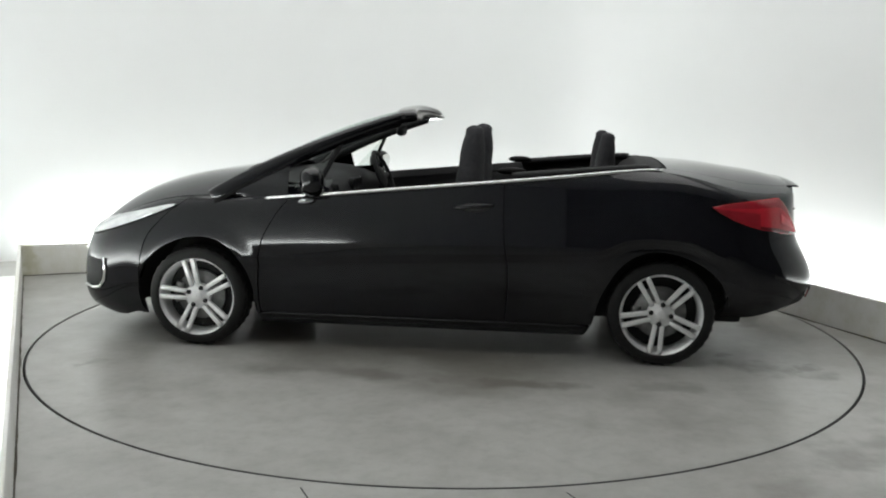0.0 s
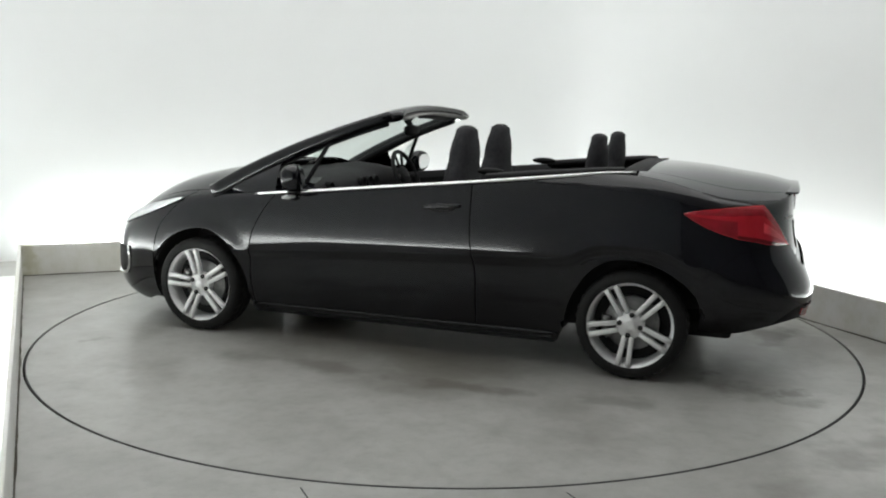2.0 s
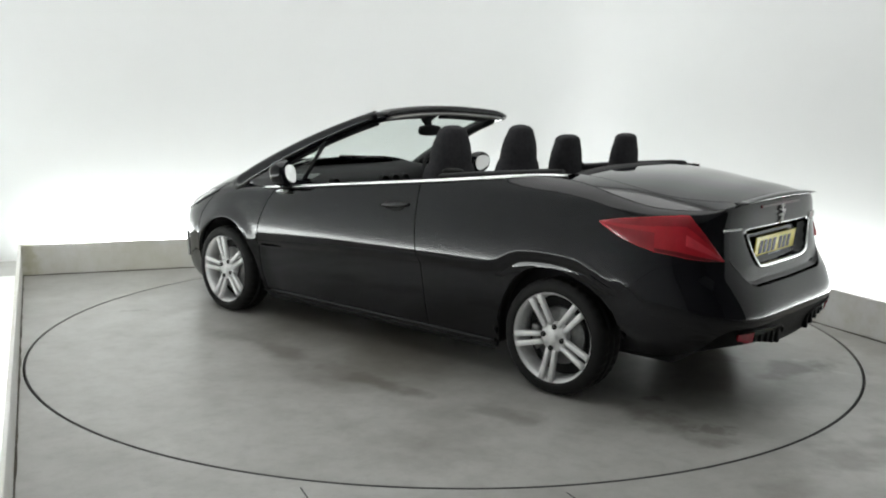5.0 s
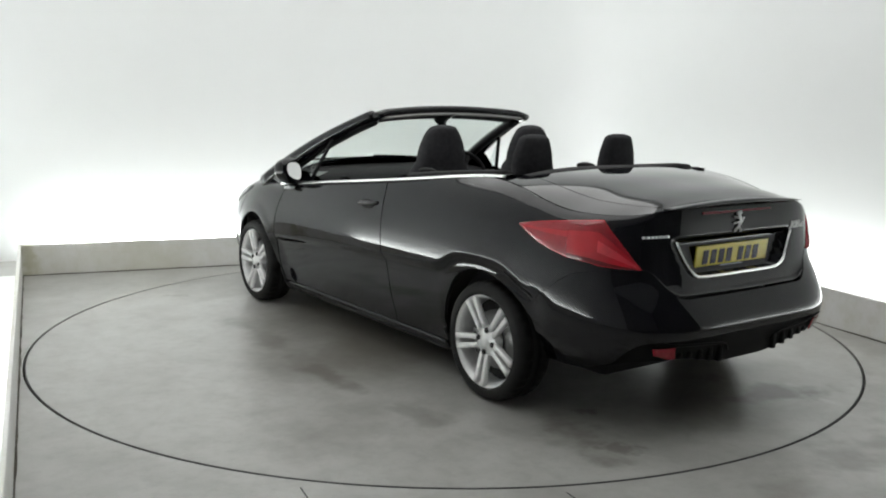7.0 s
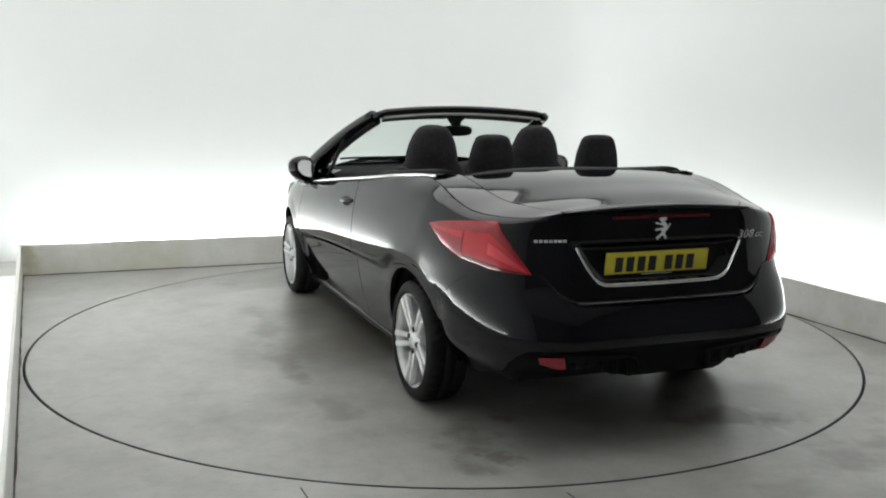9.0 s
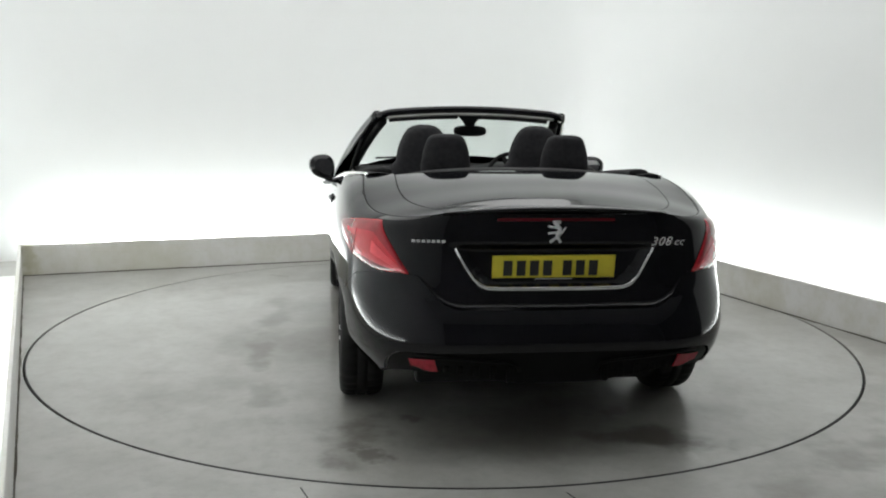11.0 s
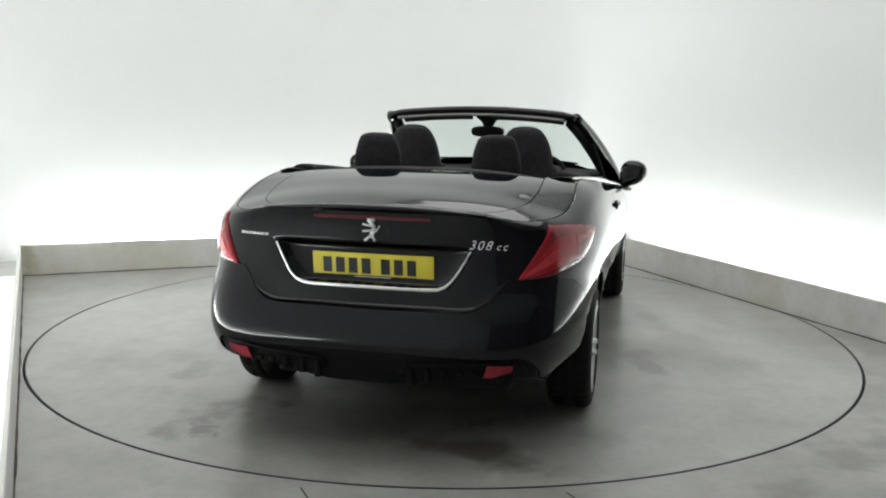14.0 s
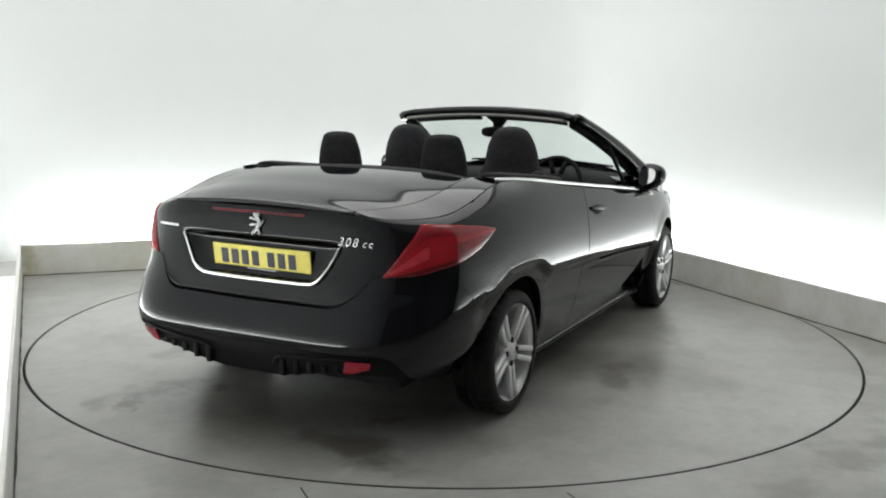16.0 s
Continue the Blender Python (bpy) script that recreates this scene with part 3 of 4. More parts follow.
    plate.location, plate.rotation_euler = (-0.752, 0, 0.752), (0, radians(-7), 0)
    # chrome waist strip
    for s in (1, -1):
        bm = bmesh.new()
        pts = []
        for x in spread(0.02, 2.26, 50):
            z = smooth_table([(0.0, 1.078), (0.15, 1.074), (0.3, 1.063), (0.56, 1.036), (0.87, 1.005), (1.19, 0.975), (1.5, 0.946), (1.83, 0.914), (2.26, 0.876)], x)
            q = flow(phi_x(x, z), min(z, belt(x)), s, 0.003)
            pts.append((q.x, q.y - s * 0.02 * (1 - step(0.0, 0.3, x)), z))
        tube(bm, pts, 0.014, 0.017, k=8, power=3)
        part("waist_strip", bm, M_CHROME, car, "bright chrome strip along the waistline")
        # the ledge from the strip to the cockpit's edge
        bm = bmesh.new()
        outer = [Vector(p) + Vector((0, 0, 0.004)) for p in pts]
        rows = [[Vector((p.x, p.y + s * 0.002, min(p.z, belt(p.x)) - 0.012)) for p in outer], outer, [p + Vector((0, -s * 0.05, 0.006)) for p in outer], [p + Vector((0, -s * 0.11, 0.0)) for p in outer], [p + Vector((0, -s * 0.13, -0.12)) for p in outer]]
        grid(bm, rows)
        part("door_top", bm, M_TRIM, car, "black padded door top")
        # door handle
        bm = bmesh.new()
        q0 = flow(phi_x(1.04), 0.855, s, 0.0)
        bmesh.ops.create_uvsphere(bm, u_segments=20, v_segments=10, radius=1.0)
        bmesh.ops.scale(bm, verts=bm.verts, vec=(0.085, 0.012, 0.028))
        part("handle_cup", bm, M_UNDER, doors[s]).location = q0
        bm = bmesh.new()
        tube(bm, [(q0.x + dx, q0.y + s * (0.016 - 0.02 * abs(dx / 0.11) ** 3), q0.z + 0.008 - 0.08 * dx) for dx in spread(-0.11, 0.11, 12)], 0.018, [0.016 + 0.014 * (1 - abs(t) ** 2) for t in spread(-1, 1, 12)], k=10, power=2.5)
        part("door_handle", bm, M_PAINT, doors[s])
        build_mirror(car, s)
    # badges: plain raised marks of their size
    bm = bmesh.new()
    for (y0, z0), (y1, z1), w in (((-0.005, 0.945), (0.012, 0.915), 0.016), ((0.012, 0.915), (0.002, 0.885), 0.02), ((0.002, 0.885), (0.014, 0.862), 0.011), ((0.002, 0.885), (-0.02, 0.862), 0.011), ((0.01, 0.92), (-0.026, 0.93), 0.009), ((0.008, 0.905), (-0.026, 0.9), 0.009), ((0.016, 0.9), (0.028, 0.925), 0.007), ((-0.012, 0.945), (0.012, 0.947), 0.014)):
        tube(bm, [(-0.779, -y0 * 1.35, z0), (-0.779, -y1 * 1.35, z1)], w * 1.15, 0.008, up=(1, 0, 0), k=6)
    part("badge", bm, M_SILVER, car, "small silver badge")
    for y0, y1, z, h in ((0.46, 0.60, 0.866, 0.011),):
        bm = bmesh.new()
        n = 7 if y0 > 0 else 2
        for i in range(n):
            ya, yb = y0 + (y1 - y0) * i / n, y0 + (y1 - y0) * (i + 0.72) / n
            q = flow(phi_y(abs(ya + yb) / 2, z), z, 1 if ya > 0 else -1, 0.003)
            box(bm, q.x - 0.003, q.x + 0.006, ya, yb, z - h / 2, z + h / 2, 0.002)
        part("letter_marks", bm, M_SILVER, car, "row of small silver marks", smooth=False)
    for i, ch in enumerate("308cc"):
        y = -0.420 - 0.032 * min(i, 3) - 0.025 * max(0, i - 3) - (0.012 if i > 2 else 0)
        q = flow(phi_y(abs(y), 0.862), 0.862, -1, 0.003)
        cu = bpy.data.curves.new("numeral", "FONT")
        cu.body, cu.size, cu.extrude, cu.shear = ch, (0.052 if i < 3 else 0.044), 0.0015, 0.35
        tmp = new("numeral", cu)
        dg = bpy.context.evaluated_depsgraph_get()
        me = bpy.data.meshes.new_from_object(tmp.evaluated_get(dg))
        bpy.data.objects.remove(tmp)
        me.materials.clear()
        me.materials.append(M_SILVER)
        ob = new("numeral", me)
        ob.parent = car
        ob.matrix_basis = pose(q.x - 0.002, y + 0.012, 0.846, 90, 0, -90)
    # lower skirts and the floor of the car
    bm = bmesh.new()
    box(bm, -0.50, 3.30, -0.55, 0.55, 0.18, 0.27, 0.03)
    box(bm, 0.42, 2.26, -0.80, 0.80, 0.15, 0.24, 0.02)
    part("underbody", bm, M_UNDER, car, smooth=False)
    for hx in (0.0, FRONT):
        for s in (1, -1):
            bm = bmesh.new()
            rows = []
            for y in (0.50, 0.83):
                rows.append([(hx + 0.375 * math.cos(a), s * y, HUB_Z + 0.375 * math.sin(a)) for a in spread(radians(-8), radians(172), 28)])
            grid(bm, rows)
            rows = [[(hx + 0.375 * math.cos(a) * f, s * 0.5, HUB_Z + 0.375 * math.sin(a) * f) for a in spread(radians(-8), radians(172), 28)] for f in (1.0, 0.02)]
            grid(bm, rows)
            part("wheel_liner", bm, M_UNDER, car)


def bumper_top(phi):
    q = flow(phi, 0.55)
    if q.x < -0.4 and q.y < 0.6:
        return lerp_table(LID_EDGE, q.y)
    return lerp_table([(-0.75, 0.728), (-0.6, 0.70), (-0.5, 0.64), (-0.35, 0.55)], q.x)


def bumper_low(x, y):
    w = step(-0.82, -0.68, x)
    return 0.43 * (1 - w) + (bumper_foot(x, y) + 0.012) * w


def bumper_foot(x, y):
    z = 0.285 + 0.055 * step(0.12, 0.5, y)
    return z - 0.085 * step(-0.84, -0.50, x)


def plate_mesh():
    bm = bmesh.new()
    box(bm, -0.004, 0.004, -0.262, 0.262, -0.054, 0.054, 0.002)
    return bm


# outline of a tail lamp: stations round the corner, lower and upper edge
LAMP_COLS = [("x", -0.245, 0.886, 0.894), ("x", -0.30, 0.851, 0.905), ("x", -0.36, 0.819, 0.914), ("x", -0.43, 0.792, 0.922), ("x", -0.50, 0.770, 0.930), ("y", 0.76, 0.754, 0.938), ("y", 0.742, 0.746, 0.938), ("y", 0.725, 0.742, 0.916), ("y", 0.70, 0.738, 0.880), ("y", 0.675, 0.735, 0.844), ("y", 0.65, 0.733, 0.808), ("y", 0.62, 0.731, 0.766), ("y", 0.598, 0.729, 0.735)]


def lamp_skin(name, s, f0, f1, c0, c1, off, mat, parent, label=""):
    cols, edges = [], []
    n = 4
    for (k, v, a, b), (k2, v2, a2, b2) in zip(LAMP_COLS[c0:c1], LAMP_COLS[c0 + 1:c1 + 1]):
        p0 = phi_x(v, 0.85) if k == "x" else phi_y(v, 0.85)
        p1 = phi_x(v2, 0.85) if k2 == "x" else phi_y(v2, 0.85)
        for i in range(n):
            t = i / n
            cols.append((p0 + (p1 - p0) * t, a + (a2 - a) * t, b + (b2 - b) * t))
    cols.append((p1, a2, b2))
    bm = bmesh.new()
    rows, back = [], []
    for i in range(9):
        f = f0 + (f1 - f0) * i / 8
        rows.append([flow(p, a + (b - a) * f, s, off + 0.006 * math.sin(math.pi * f) ** 0.5) for p, a, b in cols])
        back.append([flow(p, a + (b - a) * f, s, -0.012) for p, a, b in cols])
    grid(bm, rows, back)
    return part(name, bm, mat, parent, label)


def build_tail_lamp(car, s):
    lamp = lamp_skin("tail_lamp", s, 0.0, 1.0, 0, len(LAMP_COLS) - 1, 0.006, M_RED, car, "large swept red tail lamp")
    lamp_skin("lamp_segment", s, 0.03, 0.97, 0, 4, 0.0075, M_REDWING, lamp, "darker red wing of the lens")
    lamp_skin("lamp_bulb", s, 0.30, 0.56, 6, 11, 0.0085, M_REDLIGHT, lamp, "paler red strip in the lens")
    lamp_skin("lamp_band", s, 0.74, 0.97, 4, 11, 0.0080, M_REDWING, lamp, "darker red upper band of the lens")
    lamp_skin("lamp_edge", s, 0.02, 0.12, 4, 11, 0.0078, M_REDDARK, lamp, "dark lower edge of the lens")
    lamp_skin("lamp_flash", s, 0.55, 0.72, 0, 4, 0.0085, M_RED, lamp, "bright streak in the wing of the lens")


def build_head_lamp(car, s):
    table = [(2.95, 0.808, 0.822), (3.0, 0.770, 0.818), (3.05, 0.738, 0.804), (3.12, 0.697, 0.782), (3.2, 0.658, 0.756), (3.28, 0.628, 0.730), (3.35, 0.606, 0.706), (3.42, 0.598, 0.680)]
    bm = bmesh.new()
    rows, back = [], []
    for i in range(7):
        f = i / 6
        rows.append([flow(phi_x(x, 0.7), a + (b - a) * f, s, 0.012 + 0.008 * math.sin(math.pi * f)) for x, a, b in table])
        back.append([flow(phi_x(x, 0.7), a + (b - a) * f, s, -0.02) for x, a, b in table])
    grid(bm, rows, back)
    part("head_lamp", bm, M_LAMP, car, "clear swept-back headlamp")
    # fog lamp surround
    bm = bmesh.new()
    pts = [flow(phi_x(x, 0.35), z, s, 0.004) for x, z in ((3.33, 0.47), (3.315, 0.40), (3.325, 0.33), (3.36, 0.285), (3.42, 0.27), (3.50, 0.275))]
    tube(bm, pts, 0.02, 0.022, k=8)
    part("fog_lamp_trim", bm, M_CHROME, car, "silver fog lamp surround")
    skin("fog_lamp_recess", [(phi_x(x, 0.35), s) for x in (3.34, 3.38, 3.42, 3.46, 3.50)], lambda x, y, p: 0.28, lambda x, y, p: 0.46, 4, M_PLASTIC, car, off=0.004)


def build_mirror(car, s):
    bm = bmesh.new()
    bmesh.ops.create_uvsphere(bm, u_segments=28, v_segments=16, radius=1.0)
    for v in bm.verts:
        c = v.co
        x, y, z = (math.copysign(abs(k) ** 0.8, k) for k in c)
        taper = 1 - 0.18 * y * s
        v.co = (x * 0.085 if x > 0 else x * 0.045, y * 0.088, z * 0.084 * taper + 0.012 * y * s)
    body = part("door_mirror", bm, M_PAINT, car, "black door mirror")
    body.location = (1.94, s * 0.965, 0.985)
    body.rotation_euler = (0, radians(6), radians(20 * s))
    bm = bmesh.new()
    bmesh.ops.create_circle(bm, cap_ends=True, segments=32, radius=1.0)
    for v in bm.verts:
        x, y = (math.copysign(abs(k) ** 0.8, k) for k in (v.co.x, v.co.y))
        v.co = (-0.0465, x * 0.062, y * 0.053 * (1 - 0.16 * x * s) + 0.012 * x * s)
    part("mirror_glass", bm, M_MIRROR, body, "silvered mirror glass", smooth=False)
    bm = bmesh.new()
    tube(bm, [(0.05, -s * 0.12, -0.10), (0.03, -s * 0.06, -0.085), (0.01, -s * 0.01, -0.06)], [0.06, 0.07, 0.08], [0.03, 0.035, 0.03], k=10)
    part("mirror_foot", bm, M_PLASTIC, body)
    bm = bmesh.new()
    bmesh.ops.create_uvsphere(bm, u_segments=16, v_segments=8, radius=1.0)
    bmesh.ops.scale(bm, verts=bm.verts, vec=(0.045, 0.03, 0.014))
    part("indicator", bm, M_LAMP, body, "clear indicator lens").location = (0.06, -s * 0.055, -0.108)


# ---- windscreen, header and cabin ----
def screen_point(u, v, lift=0.0):
    """u: -1 to 1 across, v: 0 at the cowl, 1 at the header."""
    w = 0.80 + (0.605 - 0.80) * v
    y = u * w
    xb, zb = 2.51 - 0.08 * u * u, 1.000 - 0.040 * abs(u) ** 2.2
    xt, zt = 1.545 - 0.05 * u * u, 1.395 - 0.034 * u * u
    bow = (0.026 + 0.02 * (1 - u * u)) * 4 * v * (1 - v)
    return Vector((xb + (xt - xb) * v + bow * 0.35, y, zb + (zt - zb) * v + bow * 0.9 + lift))


def build_screen(car):
    bm = bmesh.new()
    grid(bm, [[screen_point(u, v) for u in spread(-0.97, 0.97, 24)] for v in spread(0.0, 0.98, 14)])
    ob = part("windscreen", bm, M_GLASS, car, "clear raked windscreen")
    ob.visible_shadow = False
    for s in (1, -1):
        bm = bmesh.new()
        vs = spread(-0.17, 1.0, 20)
        tube(bm, [screen_point(s * 1.0, v, -0.012) for v in vs], [0.100 - 0.036 * max(0, v) ** 2 for v in vs], [0.112 - 0.052 * max(0, v) for v in vs], up=(0.35, 0, 1), k=12, power=2.6)
        part("screen_pillar", bm, M_PAINT, car)
        bm = bmesh.new()
        tube(bm, [screen_point(s * 0.935, v, -0.045) for v in spread(0.08, 0.97, 14)], 0.06, 0.05, up=(0.35, 0, 1), k=8, power=2.6)
        part("pillar_lining", bm, M_TRIM, car, "dark pillar lining")
        # fixed quarter light and its divider
        a, b, c = Vector((2.125, s * 0.79, 0.93)), Vector((2.005, s * 0.79, 0.915)), screen_point(s, 0.607) + Vector((-0.02, s * 0.01, -0.03))
        bm = bmesh.new()
        tube(bm, [b - Vector((0, 0, 0.03)), c], 0.022, 0.026, up=(1, 0, 0), k=8, power=3)
        part("window_divider", bm, M_TRIM, car)
        bm = bmesh.new()
        f = [bm.verts.new(p) for p in (a, b, c)]
        bm.faces.new(f)
        q = part("quarter_light", bm, M_GLASS, car, "small triangular quarter glass", smooth=False)
        q.visible_shadow = False
        bm = bmesh.new()
        grid(bm, [[flow(phi_x(x, 0.87), belt(x) - 0.005, s) for x in spread(1.9, 2.5, 12)], [Vector((x, s * (0.80 - 0.02 * (x - 1.9)), belt(x) + 0.035)) for x in spread(1.9, 2.5, 12)], [Vector((x, s * 0.70, belt(x) + 0.075)) for x in spread(1.9, 2.5, 12)]])
        part("cowl_corner", bm, M_PAINT, car)
        bm = bmesh.new()
        rows = []
        for x in spread(2.13, 2.46, 10):
            foot = flow(phi_x(x, 0.87), belt(x) - 0.004, s, -0.004)
            head = screen_point(s, (2.43 - x) / 0.935, -0.012) + Vector((0, s * 0.012, 0))
            rows.append([foot.lerp(head, f) + Vector((0, s * 0.018 * math.sin(math.pi * f), 0)) for f in spread(0, 1, 6)])
        grid(bm, rows)
        part("pillar_foot", bm, M_PAINT, car)
    # header rail
    bm = bmesh.new()
    us = spread(-1.01, 1.01, 30)
    pts = []
    for u in us:
        q = screen_point(u, 1.0)
        pts.append((q.x - 0.01, q.y, q.z - 0.008 - 0.02 * max(0, abs(u) - 0.9) * 8))
    tube(bm, pts, 0.13, 0.05, up=(0.15, 0, 1), k=14, power=3.0)
    part("header_rail", bm, M_PAINT, car, "black windscreen header rail")
    bm = bmesh.new()
    us = spread(-0.9, 0.9, 20)
    tube(bm, [screen_point(u, 1.0) + Vector((-0.05, 0, -0.034)) for u in us], 0.11, 0.018, k=8, power=3)
    part("header_trim", bm, M_LINING, car, "grey header lining")
    for s in (1, -1):
        bm = bmesh.new()
        us = spread(0.12, 0.86, 10)
        tube(bm, [screen_point(s * u, 0.985) + Vector((-0.02, 0, -0.030)) for u in us], 0.13, 0.020, up=(0.5, 0, 1), k=8, power=3)
        part("sun_visor", bm, M_CLOTH, car, "dark folded sun visor")
    # rear-view mirror
    bm = bmesh.new()
    bmesh.ops.create_uvsphere(bm, u_segments=24, v_segments=12, radius=1.0)
    for v in bm.verts:
        v.co = (v.co.x * 0.028, math.copysign(abs(v.co.y) ** 0.7, v.co.y) * 0.112, math.copysign(abs(v.co.z) ** 0.7, v.co.z) * 0.036)
    rv = part("rear_view_mirror", bm, M_TRIM, car, "black rear-view mirror")
    rv.location = (1.62, -0.02, 1.25)
    bm = bmesh.new()
    tube(bm, [(0.0, 0, 0.02), (0.03, 0, 0.06), (0.0, 0, 0.115)], [0.03, 0.04, 0.05], [0.05, 0.09, 0.20], up=(0, 1, 0), k=12)
    part("mirror_stem", bm, M_TRIM, rv)
    # wipers
    for y0, y1 in ((0.52, 0.05), (0.0, -0.5)):
        bm = bmesh.new()
        pts = []
        for t in spread(0, 1, 10):
            y = y0 + (y1 - y0) * t
            q = screen_point(y / 0.73, 0.03 * (1 - t) + 0.005)
            pts.append((q.x + 0.015, q.y, q.z + 0.018))
        tube(bm, pts, 0.014, 0.014, k=6)
        part("wiper", bm, M_PLASTIC, car)


def build_cabin(car):
    # tub: floor, side trims and bulkheads
    bm = bmesh.new()
    box(bm, 0.05, 2.35, -0.74, 0.74, 0.24, 0.28)
    part("cabin_floor", bm, M_TRIM, car, smooth=False)
    for s in (1, -1):
        bm = bmesh.new()
        rows = []
        for z in (0.28, 0.6, 0.85, 0.95):
            rows.append([(x, s * (0.74 + 0.02 * math.sin(z * 9)), min(z, belt(x) - 0.03)) for x in spread(0.0, 2.4, 16)])
        grid(bm, rows)
        part("door_lining", bm, M_TRIM, car)
    bm = bmesh.new()
    prof = [(2.50, 0.985), (2.38, 0.985), (2.18, 0.98), (2.02, 0.965), (1.93, 0.93), (1.90, 0.86), (1.95, 0.74), (2.08, 0.62), (2.2, 0.4)]
    rows = []
    for x, z in prof:
        rows.append([(x + 0.05 * (1 - (y / 0.72) ** 2) * 0.4, y, z - 0.02 * (y / 0.72) ** 2 + (0.035 * math.exp(-((y + 0.36) / 0.16) ** 2) if 1.9 < x < 2.2 and z > 0.9 else 0)) for y in spread(-0.73, 0.73, 24)])
    grid(bm, rows)
    part("dashboard", bm, M_TRIM, car, "black dashboard")
    for y in (-0.10, 0.0, 0.10, 0.56):
        bm = bmesh.new()
        lathe(bm, [(0.0, 0.0), (0.026, 0.0), (0.030, 0.012), (0.036, 0.016), (0.040, 0.010), (0.042, -0.02)], k=24)
        vent = part("air_vent", bm, M_TRIM, car, "round black air vent")
        vent.location, vent.rotation_euler = (1.925, y, 0.90), (0, 0, radians(90))
    # steering wheel
    c = Vector((1.80, -0.36, 0.925))
    tilt = Matrix.Rotation(radians(-66), 3, "Y")
    bm = bmesh.new()
    pts = [tilt @ Vector((0.176 * math.cos(a), 0.176 * math.sin(a), 0)) for a in spread(0, 2 * math.pi, 40)[:-1]]
    tube(bm, pts, 0.03, 0.03, up=tilt @ Vector((0, 0, 1)), k=10, closed=True)
    wheel = part("steering_wheel", bm, M_TRIM, car, "black steering wheel")
    wheel.location = c
    for a in (0, 180, 250, 290):
        bm = bmesh.new()
        r = radians(a + 90)
        tube(bm, [tilt @ Vector((0.05 * math.cos(r), 0.05 * math.sin(r), -0.02)), tilt @ Vector((0.18 * math.cos(r), 0.18 * math.sin(r), 0))], 0.035, 0.016, up=tilt @ Vector((0, 0, 1)), k=8)
        part("wheel_spoke", bm, M_TRIM, wheel)
    bm = bmesh.new()
    bmesh.ops.create_uvsphere(bm, u_segments=20, v_segments=10, radius=1.0)
    for v in bm.verts:
        v.co = tilt @ Vector((v.co.x * 0.075, v.co.y * 0.08, v.co.z * 0.03 - 0.02))
    part("wheel_boss", bm, M_TRIM, wheel)
    # seats
    for s in (1, -1):
        build_seat(car, 1.10, s * 0.348, 0.288, 1.298, True)
        build_seat(car, 0.30, s * 0.318, 0.262, 1.268, False)
    # rear bulkhead and tonneau edge
    bm = bmesh.new()
    rows = []
    for x, z in ((0.20, 0.55), (0.16, 0.98), (0.13, 1.085), (0.08, 1.112), (0.0, 1.106), (-0.03, 1.085)):
        rows.append([(x - 0.05 * (1 - abs(f) ** 3) * 0.6 + 0.03, f * 0.66, z - 0.06 * abs(f) ** 3) for f in spread(-1, 1, 24)])
    grid(bm, rows)
    part("rear_bulkhead", bm, M_TRIM, car, "dark cover behind the rear seats")
    for s in (1, -1):
        bm = bmesh.new()
        pts = [(x, s * y, z) for x, y, z in ((0.10, 0.66, 1.080), (0.20, 0.69, 1.078), (0.35, 0.71, 1.066), (0.6, 0.715, 1.045), (0.85, 0.72, 1.02))]
        tube(bm, pts, 0.10, 0.045, k=12, power=2.4)
        part("cockpit_rail", bm, M_TRIM, car, "dark padded cockpit rim")
        bm = bmesh.new()
        bmesh.ops.create_uvsphere(bm, u_segments=18, v_segments=10, radius=1.0)
        bmesh.ops.scale(bm, verts=bm.verts, vec=(0.085, 0.03, 0.022))
        part("belt_guide", bm, M_PLASTIC, car).location = (0.86, s * 0.62, 1.045)


def build_seat(car, x, y, w, ztop, front):
    zb = 0.45
    seat = bmesh.new()
    rows = []
    # backrest with shoulders narrowing into the head restraint
    prof = [(0.0, 0.50), (0.25, 0.52), (0.45, 0.50), (0.6, 0.46), (0.70, 0.38), (0.74, w), (0.80, w * 1.0), (0.88, w * 0.93), (0.95, w * 0.74), (0.985, w * 0.5), (1.0, w * 0.2)]
    if front:
        prof[4:] = [(0.70, 0.40), (0.74, w * 1.16), (0.80, w * 1.13), (0.87, w * 1.02), (0.93, w * 0.86), (0.97, w * 0.68), (0.99, w * 0.5), (1.0, w * 0.25)]
    else:
        prof[4:] = [(0.70, 0.36), (0.745, w), (0.80, w), (0.88, w * 0.93), (0.94, w * 0.82), (0.975, w * 0.72), (0.992, w * 0.58), (1.0, w * 0.35)]
    pts, ws, hs = [], [], []
    for t, ww in prof:
        z = zb + (ztop - zb) * t
        pts.append((x + 0.07 - 0.07 * t if front else x + 0.06 - 0.06 * t, y, z))
        ws.append(ww)
        th = 0.17 if t < 0.7 else 0.15 if front else 0.115
        hs.append(th * (1 if t < 0.86 else 0.9 if t < 0.93 else 0.74 if t < 0.98 else 0.5 if t < 0.995 else 0.25))
    tube(seat, pts, ws, hs, up=(1, 0, 0), k=24, power=2.5)
    back = part("front_seat" if front else "rear_seat", seat, M_CLOTH, car, "dark cloth seat with integral head restraint")
    bm = bmesh.new()
    tube(bm, [(x + 0.10, y, 0.42), (x + 0.35, y, 0.44), (x + 0.60, y, 0.45), (x + 0.64, y, 0.43)], [0.50, 0.52, 0.50, 0.4], [0.14, 0.16, 0.14, 0.05], k=18, power=3)
    part("cushion", bm, M_CLOTH, back)


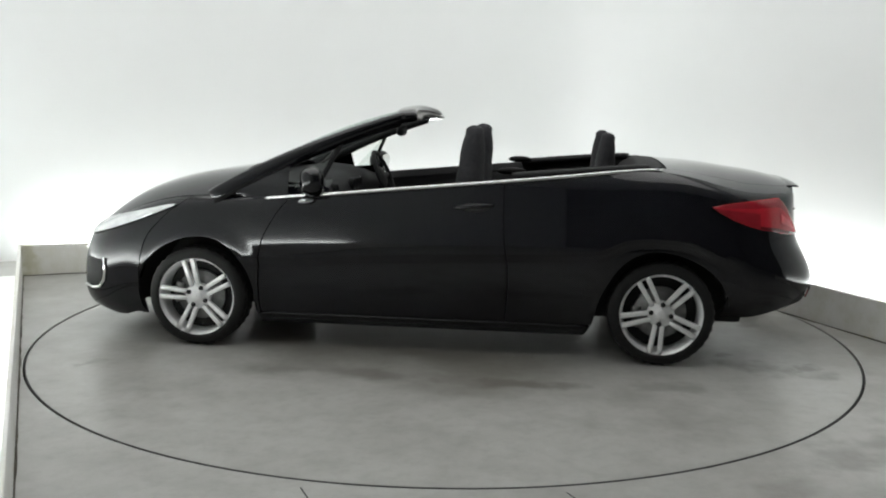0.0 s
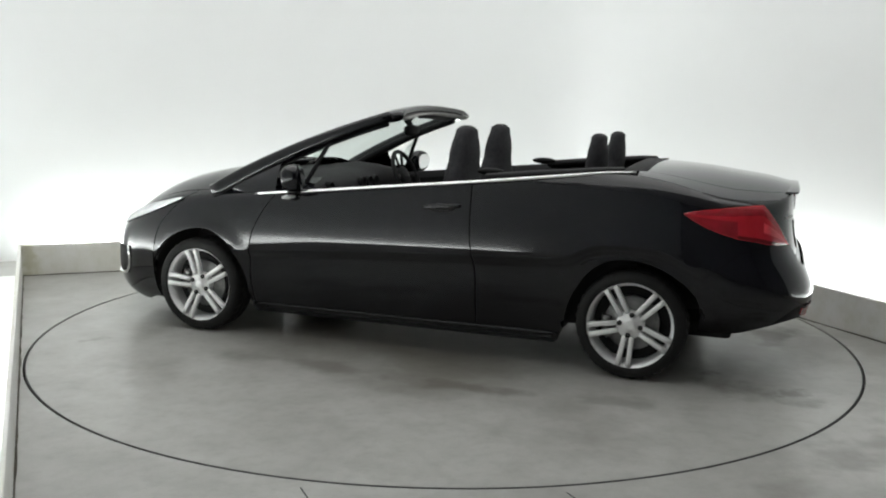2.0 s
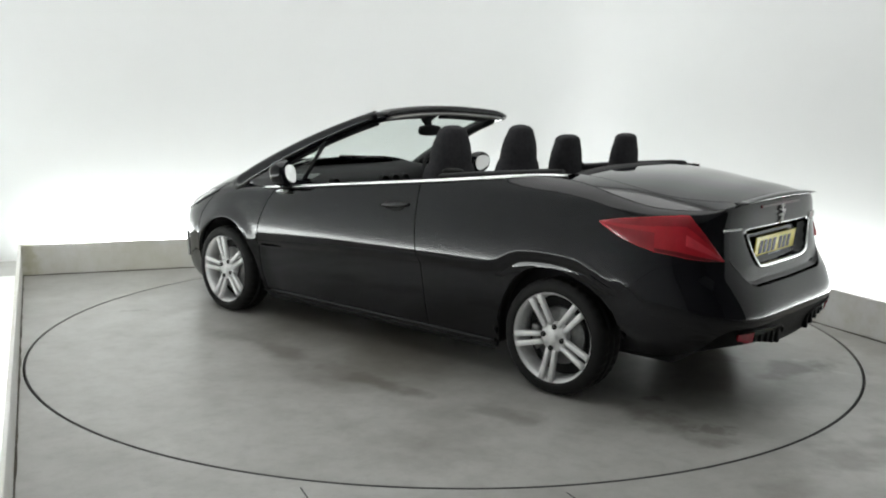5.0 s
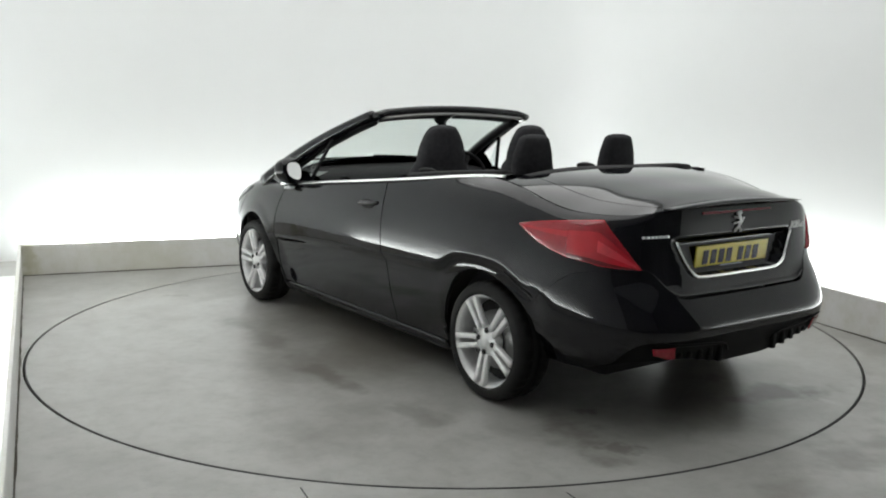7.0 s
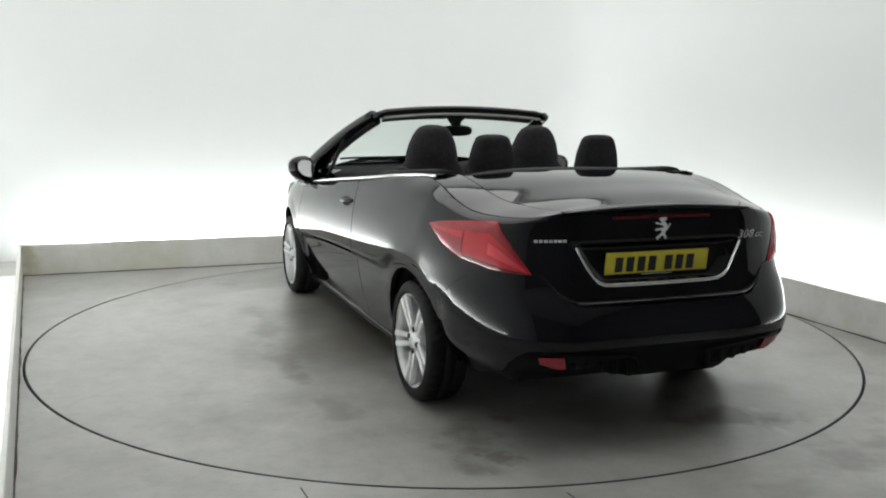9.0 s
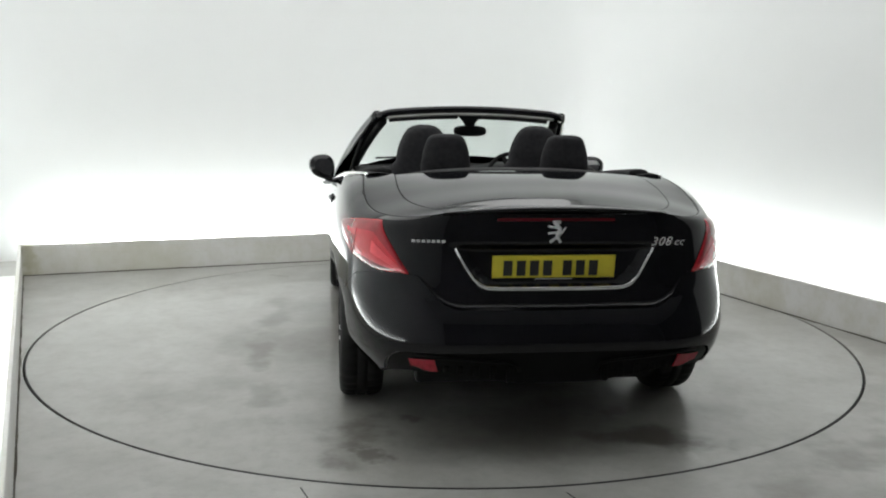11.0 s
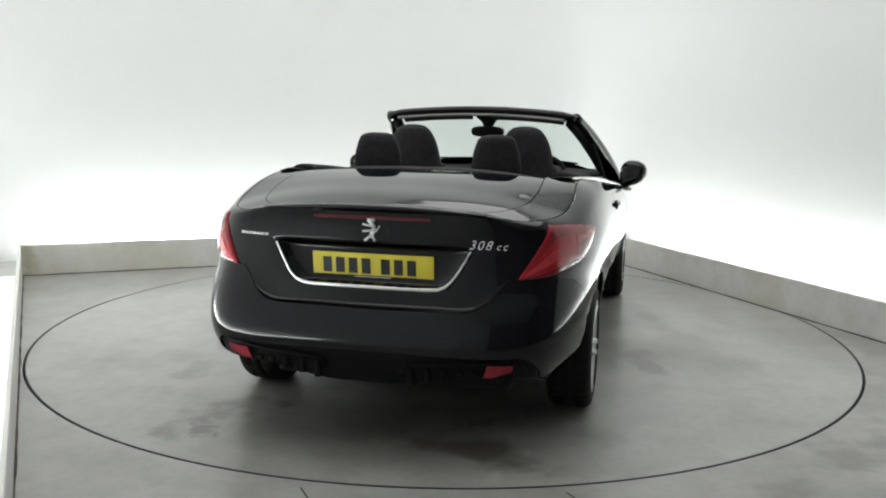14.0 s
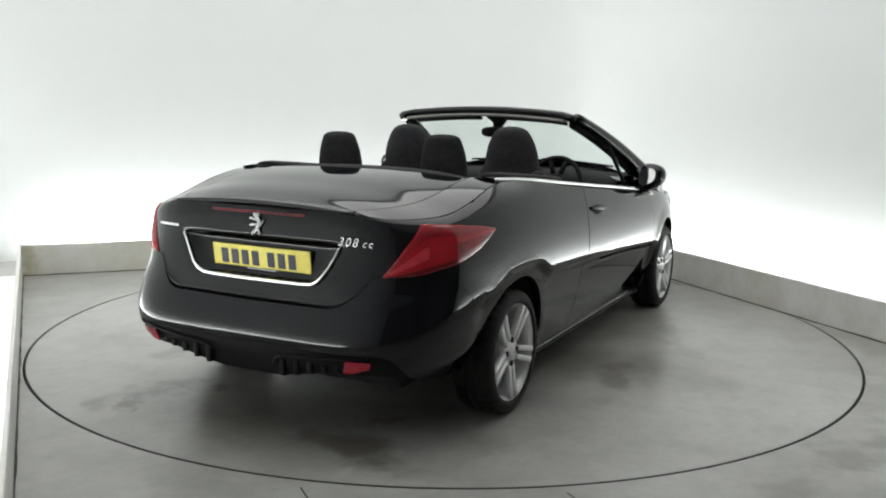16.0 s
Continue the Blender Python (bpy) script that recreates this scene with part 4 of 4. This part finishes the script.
# ---- wheels ----
def build_wheel():
    R = R_TYRE
    bm = bmesh.new()
    prof = [(0.229, 0.086), (0.236, 0.099), (0.241, 0.100), (0.238, 0.092), (0.222, 0.086), (0.214, 0.074), (0.208, 0.05), (0.205, -0.02), (0.212, -0.09)]
    lathe(bm, prof, 64)
    wheel = part("road_wheel", bm, M_ALLOY, None, "silver five twin-spoke alloy wheel")
    bm = bmesh.new()
    prof = [(0.226, -0.10), (0.238, -0.104), (0.268, -0.100), (0.285, -0.088), (R, -0.066), (R, -0.030), (R - 0.006, -0.027), (R - 0.006, -0.021), (R, -0.018), (R, 0.018), (R - 0.006, 0.021), (R - 0.006, 0.027), (R, 0.030), (R, 0.066), (0.285, 0.088), (0.268, 0.100), (0.245, 0.104), (0.236, 0.102), (0.229, 0.095)]
    lathe(bm, prof, 144)
    for j, v in enumerate(bm.verts):
        if math.hypot(v.co.x, v.co.z) > R - 0.001 and abs(v.co.y) > 0.025 and (j // 2 + (1 if v.co.y > 0 else 0)) % 2:
            v.co.x *= 1 - 0.006 / R
            v.co.z *= 1 - 0.006 / R
    sharp(bm, 40)
    part("tyre", bm, M_RUBBER, wheel, "black low-profile tyre")
    for i in range(5):
        for d in (-1, 1):
            bm = bmesh.new()
            a = radians(72 * i)
            pts, ws = [], []
            for t in spread(0, 1, 5):
                r = 0.064 + (0.222 - 0.064) * t
                off = d * (0.0195 + 0.008 * t)
                pts.append((r * math.cos(a) - off * math.sin(a), 0.070 + 0.016 * t, r * math.sin(a) + off * math.cos(a)))
                ws.append(0.025 + 0.004 * t)
            tube(bm, pts, ws, 0.030, up=(0, 1, 0), k=12, power=4.5)
            sharp(bm, 30)
            part("spoke", bm, M_ALLOY, wheel)
    bm = bmesh.new()
    lathe(bm, [(0.001, 0.090), (0.026, 0.090), (0.031, 0.086), (0.034, 0.082), (0.068, 0.078), (0.075, 0.070), (0.073, 0.03)], 40)
    part("hub_cap", bm, M_ALLOY, wheel, "silver hub centre")
    for i in range(4):
        a = radians(90 * i + 20)
        bm = bmesh.new()
        lathe(bm, [(0.001, 0.087), (0.0135, 0.087), (0.0145, 0.060)], 14)
        bmesh.ops.translate(bm, verts=bm.verts, vec=(0.056 * math.cos(a), 0, 0.056 * math.sin(a)))
        part("wheel_bolt", bm, M_BLACK, wheel, "dark wheel bolt")
    bm = bmesh.new()
    lathe(bm, [(0.03, 0.020), (0.145, 0.020), (0.147, 0.016), (0.147, 0.0), (0.03, 0.0)], 40)
    sharp(bm)
    part("brake_disc", bm, M_STEEL, wheel, "grey steel brake disc")
    bm = bmesh.new()
    lathe(bm, [(0.001, -0.01), (0.21, -0.01)], 32)
    part("wheel_back", bm, M_UNDER, wheel)
    bm = bmesh.new()
    pts = [(0.135 * math.cos(a), 0.02, 0.135 * math.sin(a)) for a in spread(radians(-25), radians(25), 8)]
    tube(bm, pts, 0.055, 0.05, up=(0, 1, 0), k=8, power=3)
    part("brake_caliper", bm, M_STEEL, wheel)
    return wheel


# ---- place everything ----
AXLE = Vector((-1.2971, -0.1563))


SEAT = pose(AXLE.x - 0.5, AXLE.y, 0.012) @ pose(0, 0, 0, 0, 0, -0.7) @ pose(0.5, 0, 0)


def heading(t):
    return 173.89 - 6.7106 * t - 0.01325 * t * t


build_booth()
table = build_turntable()
car = new("convertible_car")
tagged(car, "glossy black two-door convertible car, roof folded away, on a turntable", "car")
build_body(car)
build_screen(car)
build_cabin(car)
first = build_wheel()
first.parent = car
for i, (hx, s, turn) in enumerate(((0.0, 1, 11), (0.0, -1, 20), (FRONT, 1, -6), (FRONT, -1, 55))):
    m = Matrix.Translation((hx, s * (0.775 if hx == 0 else 0.805), R_TYRE - 0.012)) @ Matrix.Rotation(radians(0 if s > 0 else 180), 4, "Z") @ Matrix.Rotation(radians(turn), 4, "Y")
    if i == 0:
        first.matrix_basis = m
    else:
        copy_thing(first, m)


def motions():
    times = [0.5 * i for i in range(33)]
    walk(table, [(t, pose(0, 0, 0, 0, 0, heading(t))) for t in times])
    walk(car, [(t, pose(0, 0, 0, 0, 0, heading(t)) @ SEAT) for t in times])


motions()
